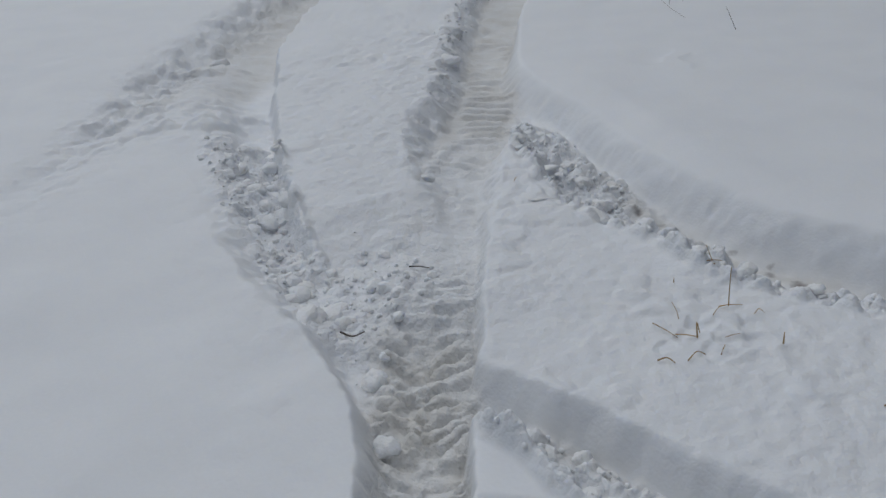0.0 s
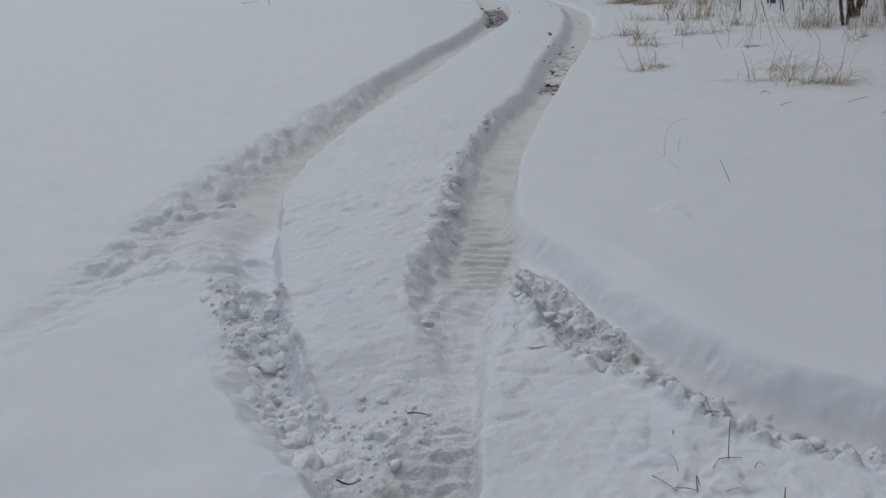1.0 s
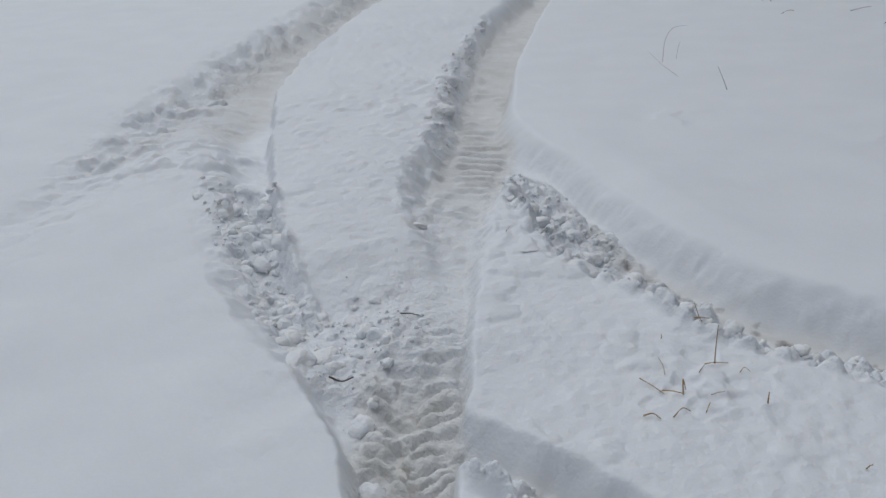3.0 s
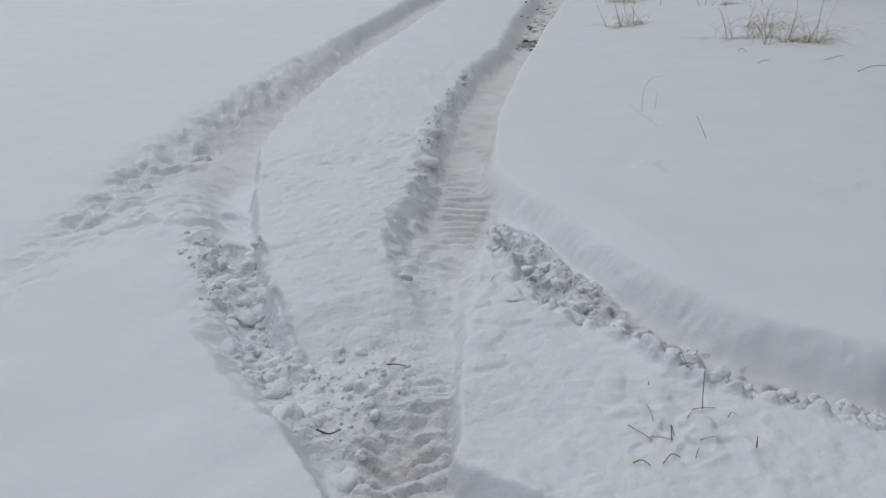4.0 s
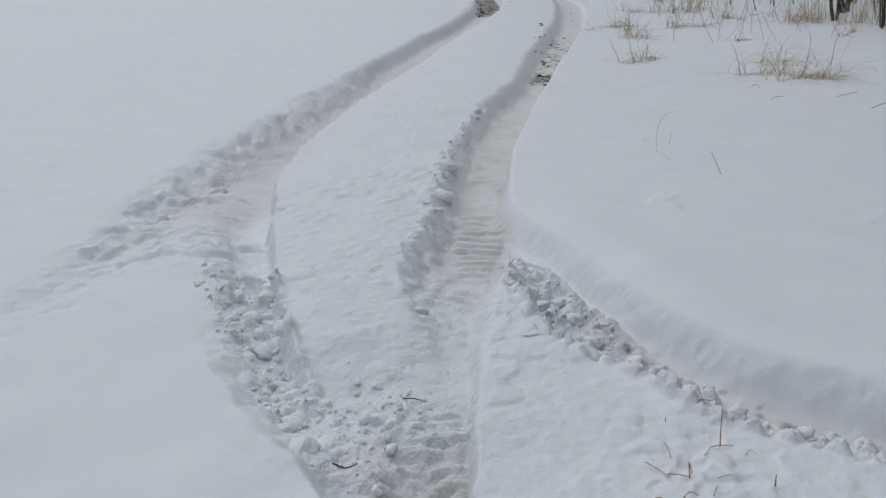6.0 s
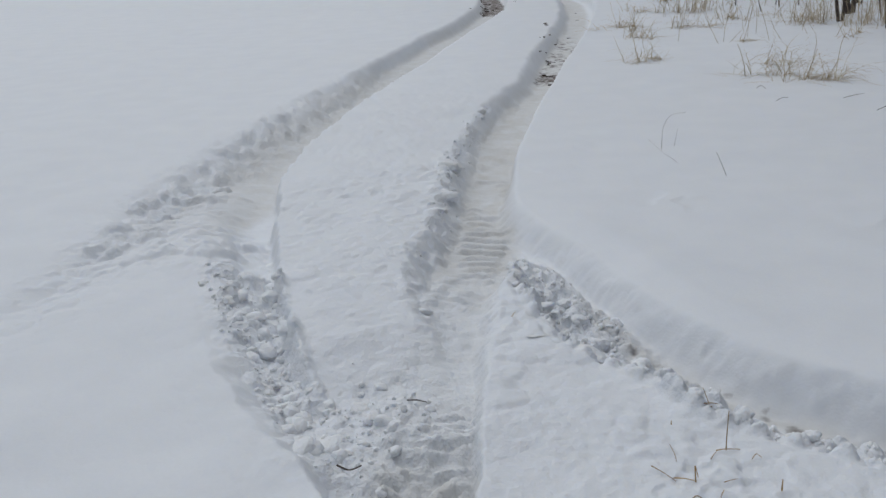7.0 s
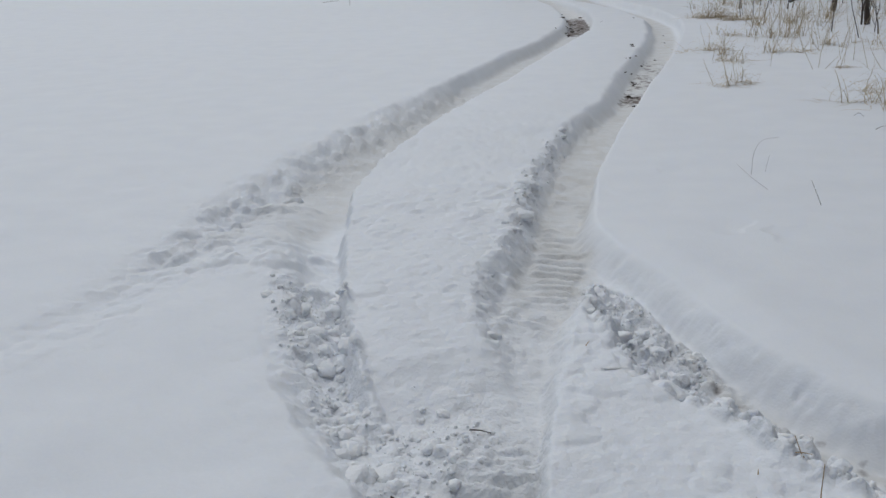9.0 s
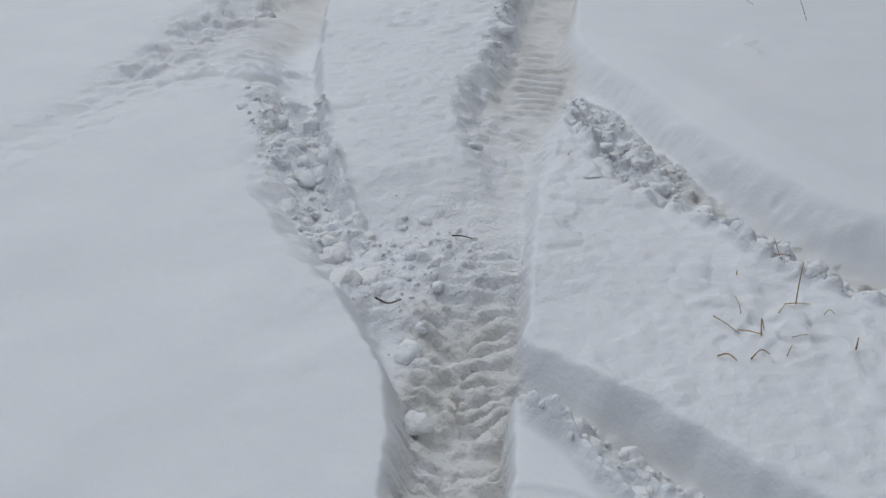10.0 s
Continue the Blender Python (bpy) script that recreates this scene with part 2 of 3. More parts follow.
def beside(x, y, path):
    """Signed distance from the line (left of its way: plus) and the length along it."""
    run = np.concatenate([[0], np.cumsum(np.linalg.norm(np.diff(path, axis=0), axis=1))])
    s, a = np.empty_like(x), np.empty_like(x)
    for k in range(0, len(x), 20000):
        px, py = x[k:k + 20000, None], y[k:k + 20000, None]
        near = np.argmin((px - path[None, :, 0]) ** 2 + (py - path[None, :, 1]) ** 2, axis=1)
        qx, qy = px[:, 0], py[:, 0]
        best = np.full(len(near), 1e9)
        side, along = np.zeros(len(near)), np.zeros(len(near))
        for step in (-1, 0):
            lo = np.clip(near + step, 0, len(path) - 2)
            ux, uy = path[lo + 1, 0] - path[lo, 0], path[lo + 1, 1] - path[lo, 1]
            size = np.hypot(ux, uy)
            dx, dy = qx - path[lo, 0], qy - path[lo, 1]
            t = np.clip((dx * ux + dy * uy) / size ** 2, 0, 1)
            d = np.hypot(dx - t * ux, dy - t * uy)
            nearer = d < best
            side = np.where(nearer, np.where(ux * dy - uy * dx >= 0, d, -d), side)
            along = np.where(nearer, run[lo] + t * size, along)
            best = np.where(nearer, d, best)
        s[k:k + 20000], a[k:k + 20000] = side, along
    return s, a


SNOW_DEPTH = 0.145


def bell(v, middle, width):
    return np.exp(-((v - middle) / width) ** 2)


def ground_height(x, y):
    """Height of the snow, how much of it is packed track, how broken it is, and how much soil shows."""
    x, y = np.asarray(x, float), np.asarray(y, float)
    dist = np.hypot(x, y)
    z = 0.018 * fbm(x, y, 1.9, 3) + 0.05 * fbm(x, y, 9.0, 9) * smooth(6, 20, dist) + 0.0016 * fbm(x, y, 0.19, 21, 3)
    far_soft = smooth(20, 28, y)
    slow = (1 - far_soft) * 0.022 * fbm(x, y, 0.45, 31, 2)
    ragged = (1 - far_soft) * (0.014 * fbm(x, y, 0.16, 33, 3) + 0.008 * fbm(x, y, 0.05, 35, 2))
    field, soft = beside(x, y, FIELD_EDGE)[0], -beside(x, y, FIELD_SOFT)[0]
    bank = beside(x, y, BANK_LEFT)[0]
    mound_l, mound_r = -beside(x, y, MOUND_LEFT)[0], beside(x, y, MOUND_RIGHT)[0]
    outer = beside(x, y, RIM_OUTER)[0]
    strip_l, strip_t, strip_b = -beside(x, y, STRIP_LEFT)[0], -beside(x, y, STRIP_TOP)[0], beside(x, y, STRIP_BOTTOM)[0]
    block = -beside(x, y, BLOCK_TOP)[0]
    sr, ar = beside(x, y, TRACK_RIGHT)
    sl, al = beside(x, y, TRACK_LEFT)

    def stands(d, foot, uneven=0.0):
        """1 on the snow inside the rim, 0 past the foot of its wall."""
        return smooth(-foot, 0.0, d + uneven)

    # snow left standing between the wheel tracks
    near = smooth(2.9, 2.5, y)
    upper = smooth(3.3, 4.2, y)
    i_field = stands(field, 0.19 - 0.11 * near + 0.25 * upper, 0.8 * slow + (1.1 - 0.5 * near) * ragged) * stands(soft, 1.3, slow)
    i_bank = stands(bank, 0.17 + 0.36 * smooth(12.0, 8.5, y), slow + 0.8 * ragged * smooth(15, 11, y))
    bottom = smooth(3.15, 3.75, y + 2.0 * slow - 0.5 * (x + 0.3))
    i_mound = stands(mound_l - 0.06 * smooth(9, 12, y), 0.06, 0.5 * slow + 1.0 * ragged) * stands(mound_r, 0.17 + 0.02 * smooth(4.5, 5.2, y), 0.8 * ragged + slow + 0.8 * ragged * smooth(5.2, 4.6, y) + (0.4 + 0.9 * smooth(4.8, 5.4, y) * smooth(10, 8, y)) * ragged) * bottom
    i_right = stands(outer - 0.06 * smooth(5.6, 4.6, y) - 0.06 * smooth(10, 13, y), 0.05 + 0.14 * smooth(6.4, 5.0, y), 0.3 * slow + 0.35 * ragged)
    i_strip = stands(strip_l - 0.02, 0.055 + 0.06 * smooth(3.0, 3.6, y), 0.5 * slow + (0.3 + 1.0 * smooth(3.0, 3.6, y)) * ragged) * stands(strip_t - 0.05, 0.13, slow + 1.3 * ragged) * stands(strip_b, 0.11, 0.3 * slow + 0.5 * ragged)
    i_block = stands(block, 0.05, 0.4 * slow + ragged) * stands(x - 0.075, 0.04, 0.4 * ragged)
    stand = np.maximum.reduce([i_field, i_bank, i_mound, i_right, i_strip, i_block])
    low = 1 - stand

    crossing = bell(x, -0.08, 0.34) * smooth(2.55, 2.95, y) * smooth(4.9, 3.9, y)
    in_right = smooth(0.24, 0.15, np.abs(sr)) * smooth(3.2, 4.0, y)
    gully = smooth(0.0, 0.1, -outer) * smooth(0.0, 0.1, -strip_t) * smooth(4.9, 4.3, y) * smooth(0.2, 0.4, x)
    depth = SNOW_DEPTH * (1 - 0.46 * crossing + 0.12 * smooth(8, 11, y) - 0.10 * in_right * smooth(9, 7, y) + 0.15 * gully) * (1 - 0.55 * smooth(23, 30, y))
    depth = depth * (1 - 0.48 * smooth(5.6, 4.4, y) * smooth(-0.9, -1.4, x))
    z = z - depth * low
    # the bank past the outer trough and the mound are a little domed
    z = z + 0.022 * smooth(0.0, 0.25, outer) * smooth(5.6, 4.6, y) * np.exp(-np.maximum(outer - 0.2, 0) / 0.8)
    z = z + 0.012 * smooth(0.0, 0.35, np.minimum(mound_l, mound_r)) * bottom

    # trodden, lightly lumped snow round the junction and on the mound
    trodden = np.clip(0.9 * i_mound * smooth(12, 7, y) + 0.85 * i_strip * smooth(2.0, 0.9, x) + 0.25 * i_field * smooth(-0.8, 0.0, field * -1 + 0.1) + 0.8 * crossing, 0, 1)
    patchy = smooth(-0.5, 0.5, fbm(x, y, 0.5, 127, 2))
    z = z + trodden * (0.0028 * fbm(x, y, 0.13, 121, 3) + 0.0042 * fbm(x, y, 0.045, 123, 2) + 0.006 * fbm(x, y, 0.4, 131, 2) + 0.14 * blobs(x, y, 0.16, 135, 0.3) * patchy
                       + 0.20 * blobs(x, y, 0.06, 133, 0.4) * smooth(-0.2, 0.5, fbm(x, y, 0.7, 137, 2)))
    z = z + i_field * 0.006 * fbm(x, y, 0.30, 139, 3) * smooth(7, 4, y)

    # loose broken snow
    r_in = smooth(0.03, 0.16, -field) * smooth(-0.02, 0.05, -mound_l + 0.6 * ragged) * smooth(2.55, 2.8, y) * smooth(4.8, 4.35, y)
    r_cross = bell(x, -0.33, 0.20) * bell(y, 2.97, 0.27) + 0.65 * bell(x, -0.16, 0.2) * bell(y, 3.08, 0.28)
    r_out = smooth(-0.06, 0.0, -strip_t) * np.maximum(gully, smooth(0.0, 0.1, -outer) * smooth(4.9, 4.3, y) * smooth(0.2, 0.4, x)) * np.maximum(smooth(0.29, 0.20, -strip_t), smooth(3.5, 3.8, y)) * smooth(0.07, 0.14, -outer)
    r_tip = bell(x, 0.36, 0.13) * bell(y, 4.45, 0.30)
    r_low = smooth(0.07, 0.13, -strip_b) * smooth(0.05, 0.0, block) * smooth(0.05, 0.13, x) * smooth(2.7, 2.5, y)
    r_side = bell(mound_r, -0.05, 0.12) * (0.45 * smooth(3.7, 4.1, y) + 0.55 * smooth(4.75, 5.2, y)) * smooth(9.2, 7.5, y)
    r_bank = bell(bank, -0.26, 0.26) * (0.35 * smooth(3.0, 4.4, y) + 0.65 * smooth(4.8, 6.2, y)) * smooth(13.0, 10.5, y)
    r_left = smooth(0.02, 0.2, -bank) * smooth(0.0, 0.08, -mound_l) * smooth(4.4, 4.9, y) * smooth(5.6, 5.1, y)
    rubble = np.clip(r_in + r_cross + r_out + 0.8 * r_tip + r_low + 0.75 * r_side + 0.2 * r_bank, 0, 1)
    patch = 0.4 + 0.6 * smooth(-0.5, 0.35, fbm(x, y, 0.3, 71, 2))
    lumps = 0.60 * blobs(x, y, 0.15, 81, 0.55) + 0.60 * blobs(x, y, 0.08, 91, 0.6) + 0.5 * blobs(x, y, 0.036, 95, 0.55)
    fine = 0.65 * blobs(x, y, 0.085, 161, 0.7) + 0.7 * blobs(x, y, 0.042, 165, 0.75)
    crisp = 0.012 * fbm(x, y, 0.03, 99, 2)
    z = z + np.clip(r_in + r_cross + 0.6 * r_side, 0, 1) * patch * (0.68 * lumps + 0.5 * crisp) + 0.02 * r_in + 0.015 * r_cross
    z = z + np.clip(r_out + 0.8 * r_tip + r_low, 0, 1) * (0.034 + 1.0 * fine + 0.9 * crisp)
    z = z + 0.030 * bell(strip_t, -0.10, 0.09) * gully * smooth(0.5, 0.8, x)
    z = z + r_bank * (0.024 * fbm(x, y, 0.24, 151, 3) + 0.50 * blobs(x, y, 0.12, 155, 0.5) + 0.40 * blobs(x, y, 0.055, 157, 0.5) + 0.4 * crisp - 0.012)
    z = z + r_left * (0.5 * lumps)
    # the outer bank's face is slumped and pitted
    face = 4 * np.clip(i_right, 0, 1) * (1 - np.clip(i_right, 0, 1)) * smooth(5.4, 4.6, y)
    z = z + face * (0.012 * fbm(x, y, 0.11, 191, 3) - 0.22 * blobs(x, y, 0.08, 195, 0.16) * smooth(0.6, 0.9, x))
    straw = np.exp(-(((x - 0.74) / 0.20) ** 2 + ((y - 2.55) / 0.24) ** 2))
    z = z - straw * 0.35 * blobs(x, y, 0.075, 181, 0.5)
    # a few sunken old prints in the open snow
    dents = blobs(x, y, 0.30, 141, 0.3) * smooth(0.2, 0.7, fbm(x, y, 1.1, 145, 2)) * smooth(9, 6, y)
    z = z - 0.07 * dents * stand

    # tyre lugs: a chevron pressed into the near track, cross bars further on
    wob = 0.05 * fbm(x, y, 0.12, 41, 2)
    side = sr > 0
    saw = np.mod((ar - 0.45 * np.abs(sr) + 0.045 * side + 0.7 * wob) / 0.070, 1.0)
    lug = smooth(0.0, 0.22, saw) * smooth(1.0, 0.72, saw) * smooth(0.16, 0.13, np.abs(sr)) * (0.25 + 0.75 * smooth(-0.5, 0.2, fbm(x, y, 0.09, 45, 2)))
    tread = low * smooth(3.35, 2.85, y) * smooth(0.24, 0.14, np.abs(sr))
    z = z + 0.036 * lug * tread * (1 - 0.7 * rubble)
    z = z + tread * (0.30 * blobs(x, y, 0.045, 201, 0.35) + 0.007 * fbm(x, y, 0.04, 205, 2))
    saw = np.mod((ar + 0.35 * wob) / 0.10, 1.0)
    bars = smooth(0.0, 0.25, saw) * smooth(1.0, 0.5, saw) * smooth(0.15, 0.10, np.abs(sr)) * smooth(-0.8, 0.1, fbm(x, y, 0.2, 47, 2))
    z = z + 0.021 * bars * low * smooth(3.5, 4.2, y) * smooth(20, 12, y)
    saw = np.mod((al + 0.3 * np.abs(sl) + 1.2 * wob) / 0.13, 1.0)
    bars = smooth(0.0, 0.25, saw) * smooth(1.0, 0.4, saw) * smooth(0.20, 0.12, np.abs(sl)) * smooth(-0.4, 0.3, fbm(x, y, 0.25, 49, 2))
    z = z + 0.024 * bars * low * smooth(5.3, 5.7, y) * smooth(11, 8, y)
    z = z + low * 0.005 * fbm(x, y, 0.05, 55, 3) * smooth(14, 9, y)

    right_floor = low * smooth(0.23, 0.13, np.abs(sr))
    left_floor = low * smooth(0.33, 0.2, np.abs(sl))
    track = np.maximum(right_floor * (1 - 0.8 * crossing), 0.9 * left_floor * smooth(4.6, 5.4, y))
    bare = 0.45 * right_floor * smooth(10.0, 10.25, y) * smooth(15.5, 13.5, y) + 0.12 * right_floor * smooth(15, 16, y) * smooth(22, 19, y)
    bare = bare + 0.17 * right_floor * bell(y, 10.6, 0.25)
    bare = bare + 0.66 * left_floor * smooth(-0.05, 0.02, -bank - 0.06) * smooth(17.4, 18.2, y) * smooth(23, 21, y)
    slush = bell(-outer, 0.16, 0.07) * smooth(0.45, 0.75, x) * gully + 0.8 * bell(-strip_b, 0.11, 0.05) * smooth(0.1, 0.2, x) * smooth(2.7, 2.5, y)
    track = track + 0.9 * slush
    bare = bare + 0.27 * straw + 0.47 * slush
    broken = np.clip(rubble + 0.35 * trodden + 0.6 * r_bank + 0.8 * tread + 0.4 * right_floor + 0.5 * left_floor * smooth(4.6, 5.4, y) + 0.08 * face, 0, 1)
    return z, np.clip(track, 0, 1.4), rubble, bare, broken


def height(x, y):
    return float(ground_height(np.array([x]), np.array([y]))[0][0])


# ---- ground: one sheet out to the horizon ----
def build_ground():
    half = np.arange(-30, 30.001, 0.096)
    rest = np.linspace(32, 328, 74)[1:-1]
    ang = np.radians(90 - np.concatenate([half, rest]))
    rad = [0.35]
    while rad[-1] < 900:
        r = rad[-1]
        rad.append(r + r * (0.02 if r < 2.7 else 0.0023 if r < 7.5 else 0.0052 if r < 26 else 0.010 if r < 62 else 0.04 if r < 90 else 0.12))
    rad = np.array(rad)
    cy = -1.2
    x, y = (rad[:, None] * np.cos(ang)[None]).ravel(), (cy + rad[:, None] * np.sin(ang)[None]).ravel()
    z, track, _, bare, broken = ground_height(x, y)
    rows, cols = len(rad), len(ang)
    idx = np.arange(rows * cols).reshape(rows, cols)
    nxt = np.roll(idx, -1, axis=1)
    quads = np.stack([idx[:-1], idx[1:], nxt[1:], nxt[:-1]], axis=-1).reshape(-1, 4)[:, ::-1]
    verts = np.column_stack([x, y, z])
    verts = np.vstack([verts, [[0, cy, height(0, cy)]]])
    me = bpy.data.meshes.new("ground")
    me.vertices.add(len(verts))
    me.vertices.foreach_set("co", verts.ravel())
    tri = np.column_stack([np.full(cols, rows * cols), np.roll(idx[0], -1), idx[0]])[:, [0, 1, 2]]
    loops = np.concatenate([quads.ravel(), tri.ravel()])
    me.loops.add(len(loops))
    me.loops.foreach_set("vertex_index", loops.astype(np.int32))
    me.polygons.add(len(quads) + len(tri))
    starts = np.concatenate([np.arange(len(quads)) * 4, len(quads) * 4 + np.arange(len(tri)) * 3])
    me.polygons.foreach_set("loop_start", starts.astype(np.int32))
    me.polygons.foreach_set("use_smooth", np.ones(len(starts), bool))
    att = me.attributes.new("track", "FLOAT", "POINT")
    att.data.foreach_set("value", np.concatenate([track, [0]]).astype(np.float32))
    att = me.attributes.new("broken", "FLOAT", "POINT")
    att.data.foreach_set("value", np.concatenate([broken, [0]]).astype(np.float32))
    att = me.attributes.new("bare", "FLOAT", "POINT")
    att.data.foreach_set("value", np.concatenate([bare, [0]]).astype(np.float32))
    me.update(calc_edges=True)
    me.validate()
    me.materials.append(SNOW)
    return tagged(new("ground", me), "snow-covered field with deep wheel tracks and broken snow", "snow field", kind="structure")


ground = build_ground()


# ---- mesh helpers ----
class Mesher:
    """Gathers tubes and ribbons into one mesh."""

    def __init__(self):
        self.verts, self.faces = [], []

    def tube(self, points, radii, sides=5):
        pts = [Vector(p) for p in points]
        base = len(self.verts)
        for k, p in enumerate(pts):
            way = (pts[min(k + 1, len(pts) - 1)] - pts[max(k - 1, 0)]).normalized()
            a = way.orthogonal().normalized()
            b = way.cross(a)
            for q in range(sides):
                c = 2 * math.pi * q / sides
                self.verts.append(p + (a * math.cos(c) + b * math.sin(c)) * radii[k])
        for k in range(len(pts) - 1):
            for q in range(sides):
                r = (q + 1) % sides
                self.faces.append((base + k * sides + q, base + k * sides + r, base + (k + 1) * sides + r, base + (k + 1) * sides + q))
        self.faces.append(tuple(base + q for q in range(sides))[::-1])
        self.faces.append(tuple(base + (len(pts) - 1) * sides + q for q in range(sides)))

    def blade(self, points, width):
        """A folded leaf: two strips that meet in a keel, tapering to the tip."""
        pts = [Vector(p) for p in points]
        base = len(self.verts)
        side = (pts[-1] - pts[0]).cross(Vector((0, 0, 1)))
        side = side.normalized() if side.length > 1e-6 else Vector((1, 0, 0))
        for k, p in enumerate(pts):
            w = width * (1 - k / (len(pts) - 1)) ** 0.6 + 0.0006
            self.verts += [p - side * w, p + Vector((0, 0, -0.5 * w)), p + side * w]
        for k in range(len(pts) - 1):
            a = base + 3 * k
            self.faces += [(a, a + 1, a + 4, a + 3), (a + 1, a + 2, a + 5, a + 4)]

    def mesh(self, name, mat, shade=True):
        me = bpy.data.meshes.new(name)
        me.from_pydata([tuple(v) for v in self.verts], [], self.faces)
        me.polygons.foreach_set("use_smooth", [shade] * len(me.polygons))
        me.materials.append(mat)
        me.update()
        return me


def part(name, me, parent, label=""):
    ob = new(name, me)
    ob.parent = parent
    return tagged(ob, label)


def wander(rng, start, way, length, steps, bend, lift=0.0):
    """Points of a growing stem that drifts; lift above 0 turns it up, below 0 lets it droop."""
    p, d = Vector(start), Vector(way).normalized()
    out = [p.copy()]
    for _ in range(steps):
        d = (d + Vector((rng.gauss(0, bend), rng.gauss(0, bend), rng.gauss(0, bend) + lift))).normalized()
        p = p + d * (length / steps)
        out.append(p.copy())
    return out


# ---- woods at the field's edge, and an unseen stand added on the right for shade ----
def make_tree(seed, tall, thick):
    rng = random.Random(seed)
    base = new("bare_tree")
    trunk = Mesher()
    spine = wander(rng, (0, 0, -0.2), (rng.gauss(0, 0.06), rng.gauss(0, 0.06), 1), tall, 12, 0.05, 0.05)
    radii = [thick * (1.35 if k == 0 else 1.0) * (1 - 0.9 * k / 12) for k in range(13)]
    trunk.tube(spine, radii, 9)
    part("trunk", trunk.mesh("trunk", BARK), base)
    for _ in range(int(8 + tall * 0.6)):
        limb_mesh = Mesher()
        k = rng.randint(2, 11)
        turn = rng.uniform(0, 2 * math.pi)
        way = (math.cos(turn), math.sin(turn), rng.uniform(0.2, 1.0))
        limb = wander(rng, spine[k], way, tall * rng.uniform(0.12, 0.3) * (1.1 - k / 16), 6, 0.14, 0.08)
        r0 = radii[k] * rng.uniform(0.3, 0.5)
        limb_mesh.tube(limb, [r0 * (1 - 0.85 * q / 6) for q in range(7)], 5)
        for _ in range(12):
            q = rng.randint(1, 5)
            turn = rng.uniform(0, 2 * math.pi)
            twig = wander(rng, limb[q], (math.cos(turn), math.sin(turn), rng.uniform(-0.2, 0.9)), rng.uniform(0.3, 1.1), 4, 0.2, 0.04)
            limb_mesh.tube(twig, [0.010 * (1 - 0.2 * w) for w in range(5)], 3)
        part("branch", limb_mesh.mesh("branch", BARK), base)
    return tagged(base, "leafless dark-barked tree at the edge of the snowy field", "tree", "trees of the wood edge")


rng = random.Random(5)
kinds = [make_tree(11, 10.0, 0.085), make_tree(12, 12.0, 0.13), make_tree(13, 8.0, 0.055), make_tree(14, 9.0, 0.07), make_tree(15, 13.0, 0.19)]
spots = []
for k in range(74):
    u = k / 73
    x = -3.5 + 19.5 * u
    edge = 46.5 - 24 * min(u / 0.62, 1.0) - max(u - 0.62, 0) * 16
    deepness = rng.random() ** 1.3
    spots.append((x + rng.uniform(-0.6, 0.6) + deepness * 2, edge + 0.8 + deepness * 13, rng.choice([0, 0, 1, 2, 2, 3, 3, 4])))
spots += [(7.75, 19.6, 4), (8.9, 21.0, 1), (9.6, 19.0, 3), (10.6, 17.4, 1), (11.5, 15.0, 0), (8.35, 18.9, 2)]
# trees added out of view on the right, to keep skylight off the snow
for k in range(60):
    u = rng.random()
    spots.append((7.2 + rng.random() ** 1.4 * 12, 9.5 - 17 * u + rng.uniform(-1, 1), rng.choice([0, 1, 1, 2, 3, 4])))
used = set()
for x, y, k in spots:
    m = pose(x, y, height(x, y), 0, 0, rng.uniform(0, 360)) @ Matrix.Diagonal((*[rng.uniform(0.85, 1.15)] * 3, 1))
    if k in used:
        copy_thing(kinds[k], m)
    else:
        kinds[k].matrix_basis = m
        used.add(k)


def make_undergrowth():
    """Dense thin saplings and brush filling the wood behind its first trees, and unseen brush added on the right to
    block sky.
    """
    rng = random.Random(23)
    brush = Mesher()
    for _ in range(3200):
        u = rng.random() ** 0.62
        x = -4 + 21 * u
        edge = 47.5 - 24 * min(u / 0.62, 1.0) - max(u - 0.62, 0) * 16
        y = edge + 1.2 + rng.random() ** 1.2 * 15
        tall = rng.uniform(1.2, 4.5)
        r = rng.uniform(0.010, 0.034) * (1 + 1.2 * smooth(0.3, 0.6, u))
        pts = wander(rng, (x + 1.0, y, -0.1), (rng.gauss(0, 0.2), rng.gauss(0, 0.2), 1), tall, 4, 0.09, 0.05)
        brush.tube(pts, [r * (1 - 0.18 * q) for q in range(5)], 3)
        for _ in range(3):
            turn = rng.uniform(0, 2 * math.pi)
            twig = wander(rng, pts[rng.randint(1, 3)], (math.cos(turn), math.sin(turn), 0.8), rng.uniform(0.3, 0.9), 2, 0.2)
            brush.tube(twig, [r * 0.5, r * 0.35, r * 0.2], 3)
    # tall unseen stems added between those trees, to shade the right side
    for _ in range(2200):
        u = rng.random()
        pts = wander(rng, (7.0 + rng.random() ** 1.4 * 10, 10 - 19 * u, -0.1), (rng.gauss(0, 0.2), rng.gauss(0, 0.2), 1), rng.uniform(3.0, 9.0), 4, 0.09, 0.05)
        r = rng.uniform(0.015, 0.05)
        brush.tube(pts, [r * (1 - 0.18 * q) for q in range(5)], 3)
    return tagged(new("undergrowth", brush.mesh("undergrowth", BARK)), "dense leafless brush filling the dark wood, with unseen brush added on the right for shade", "undergrowth", kind="stuff")


make_undergrowth()


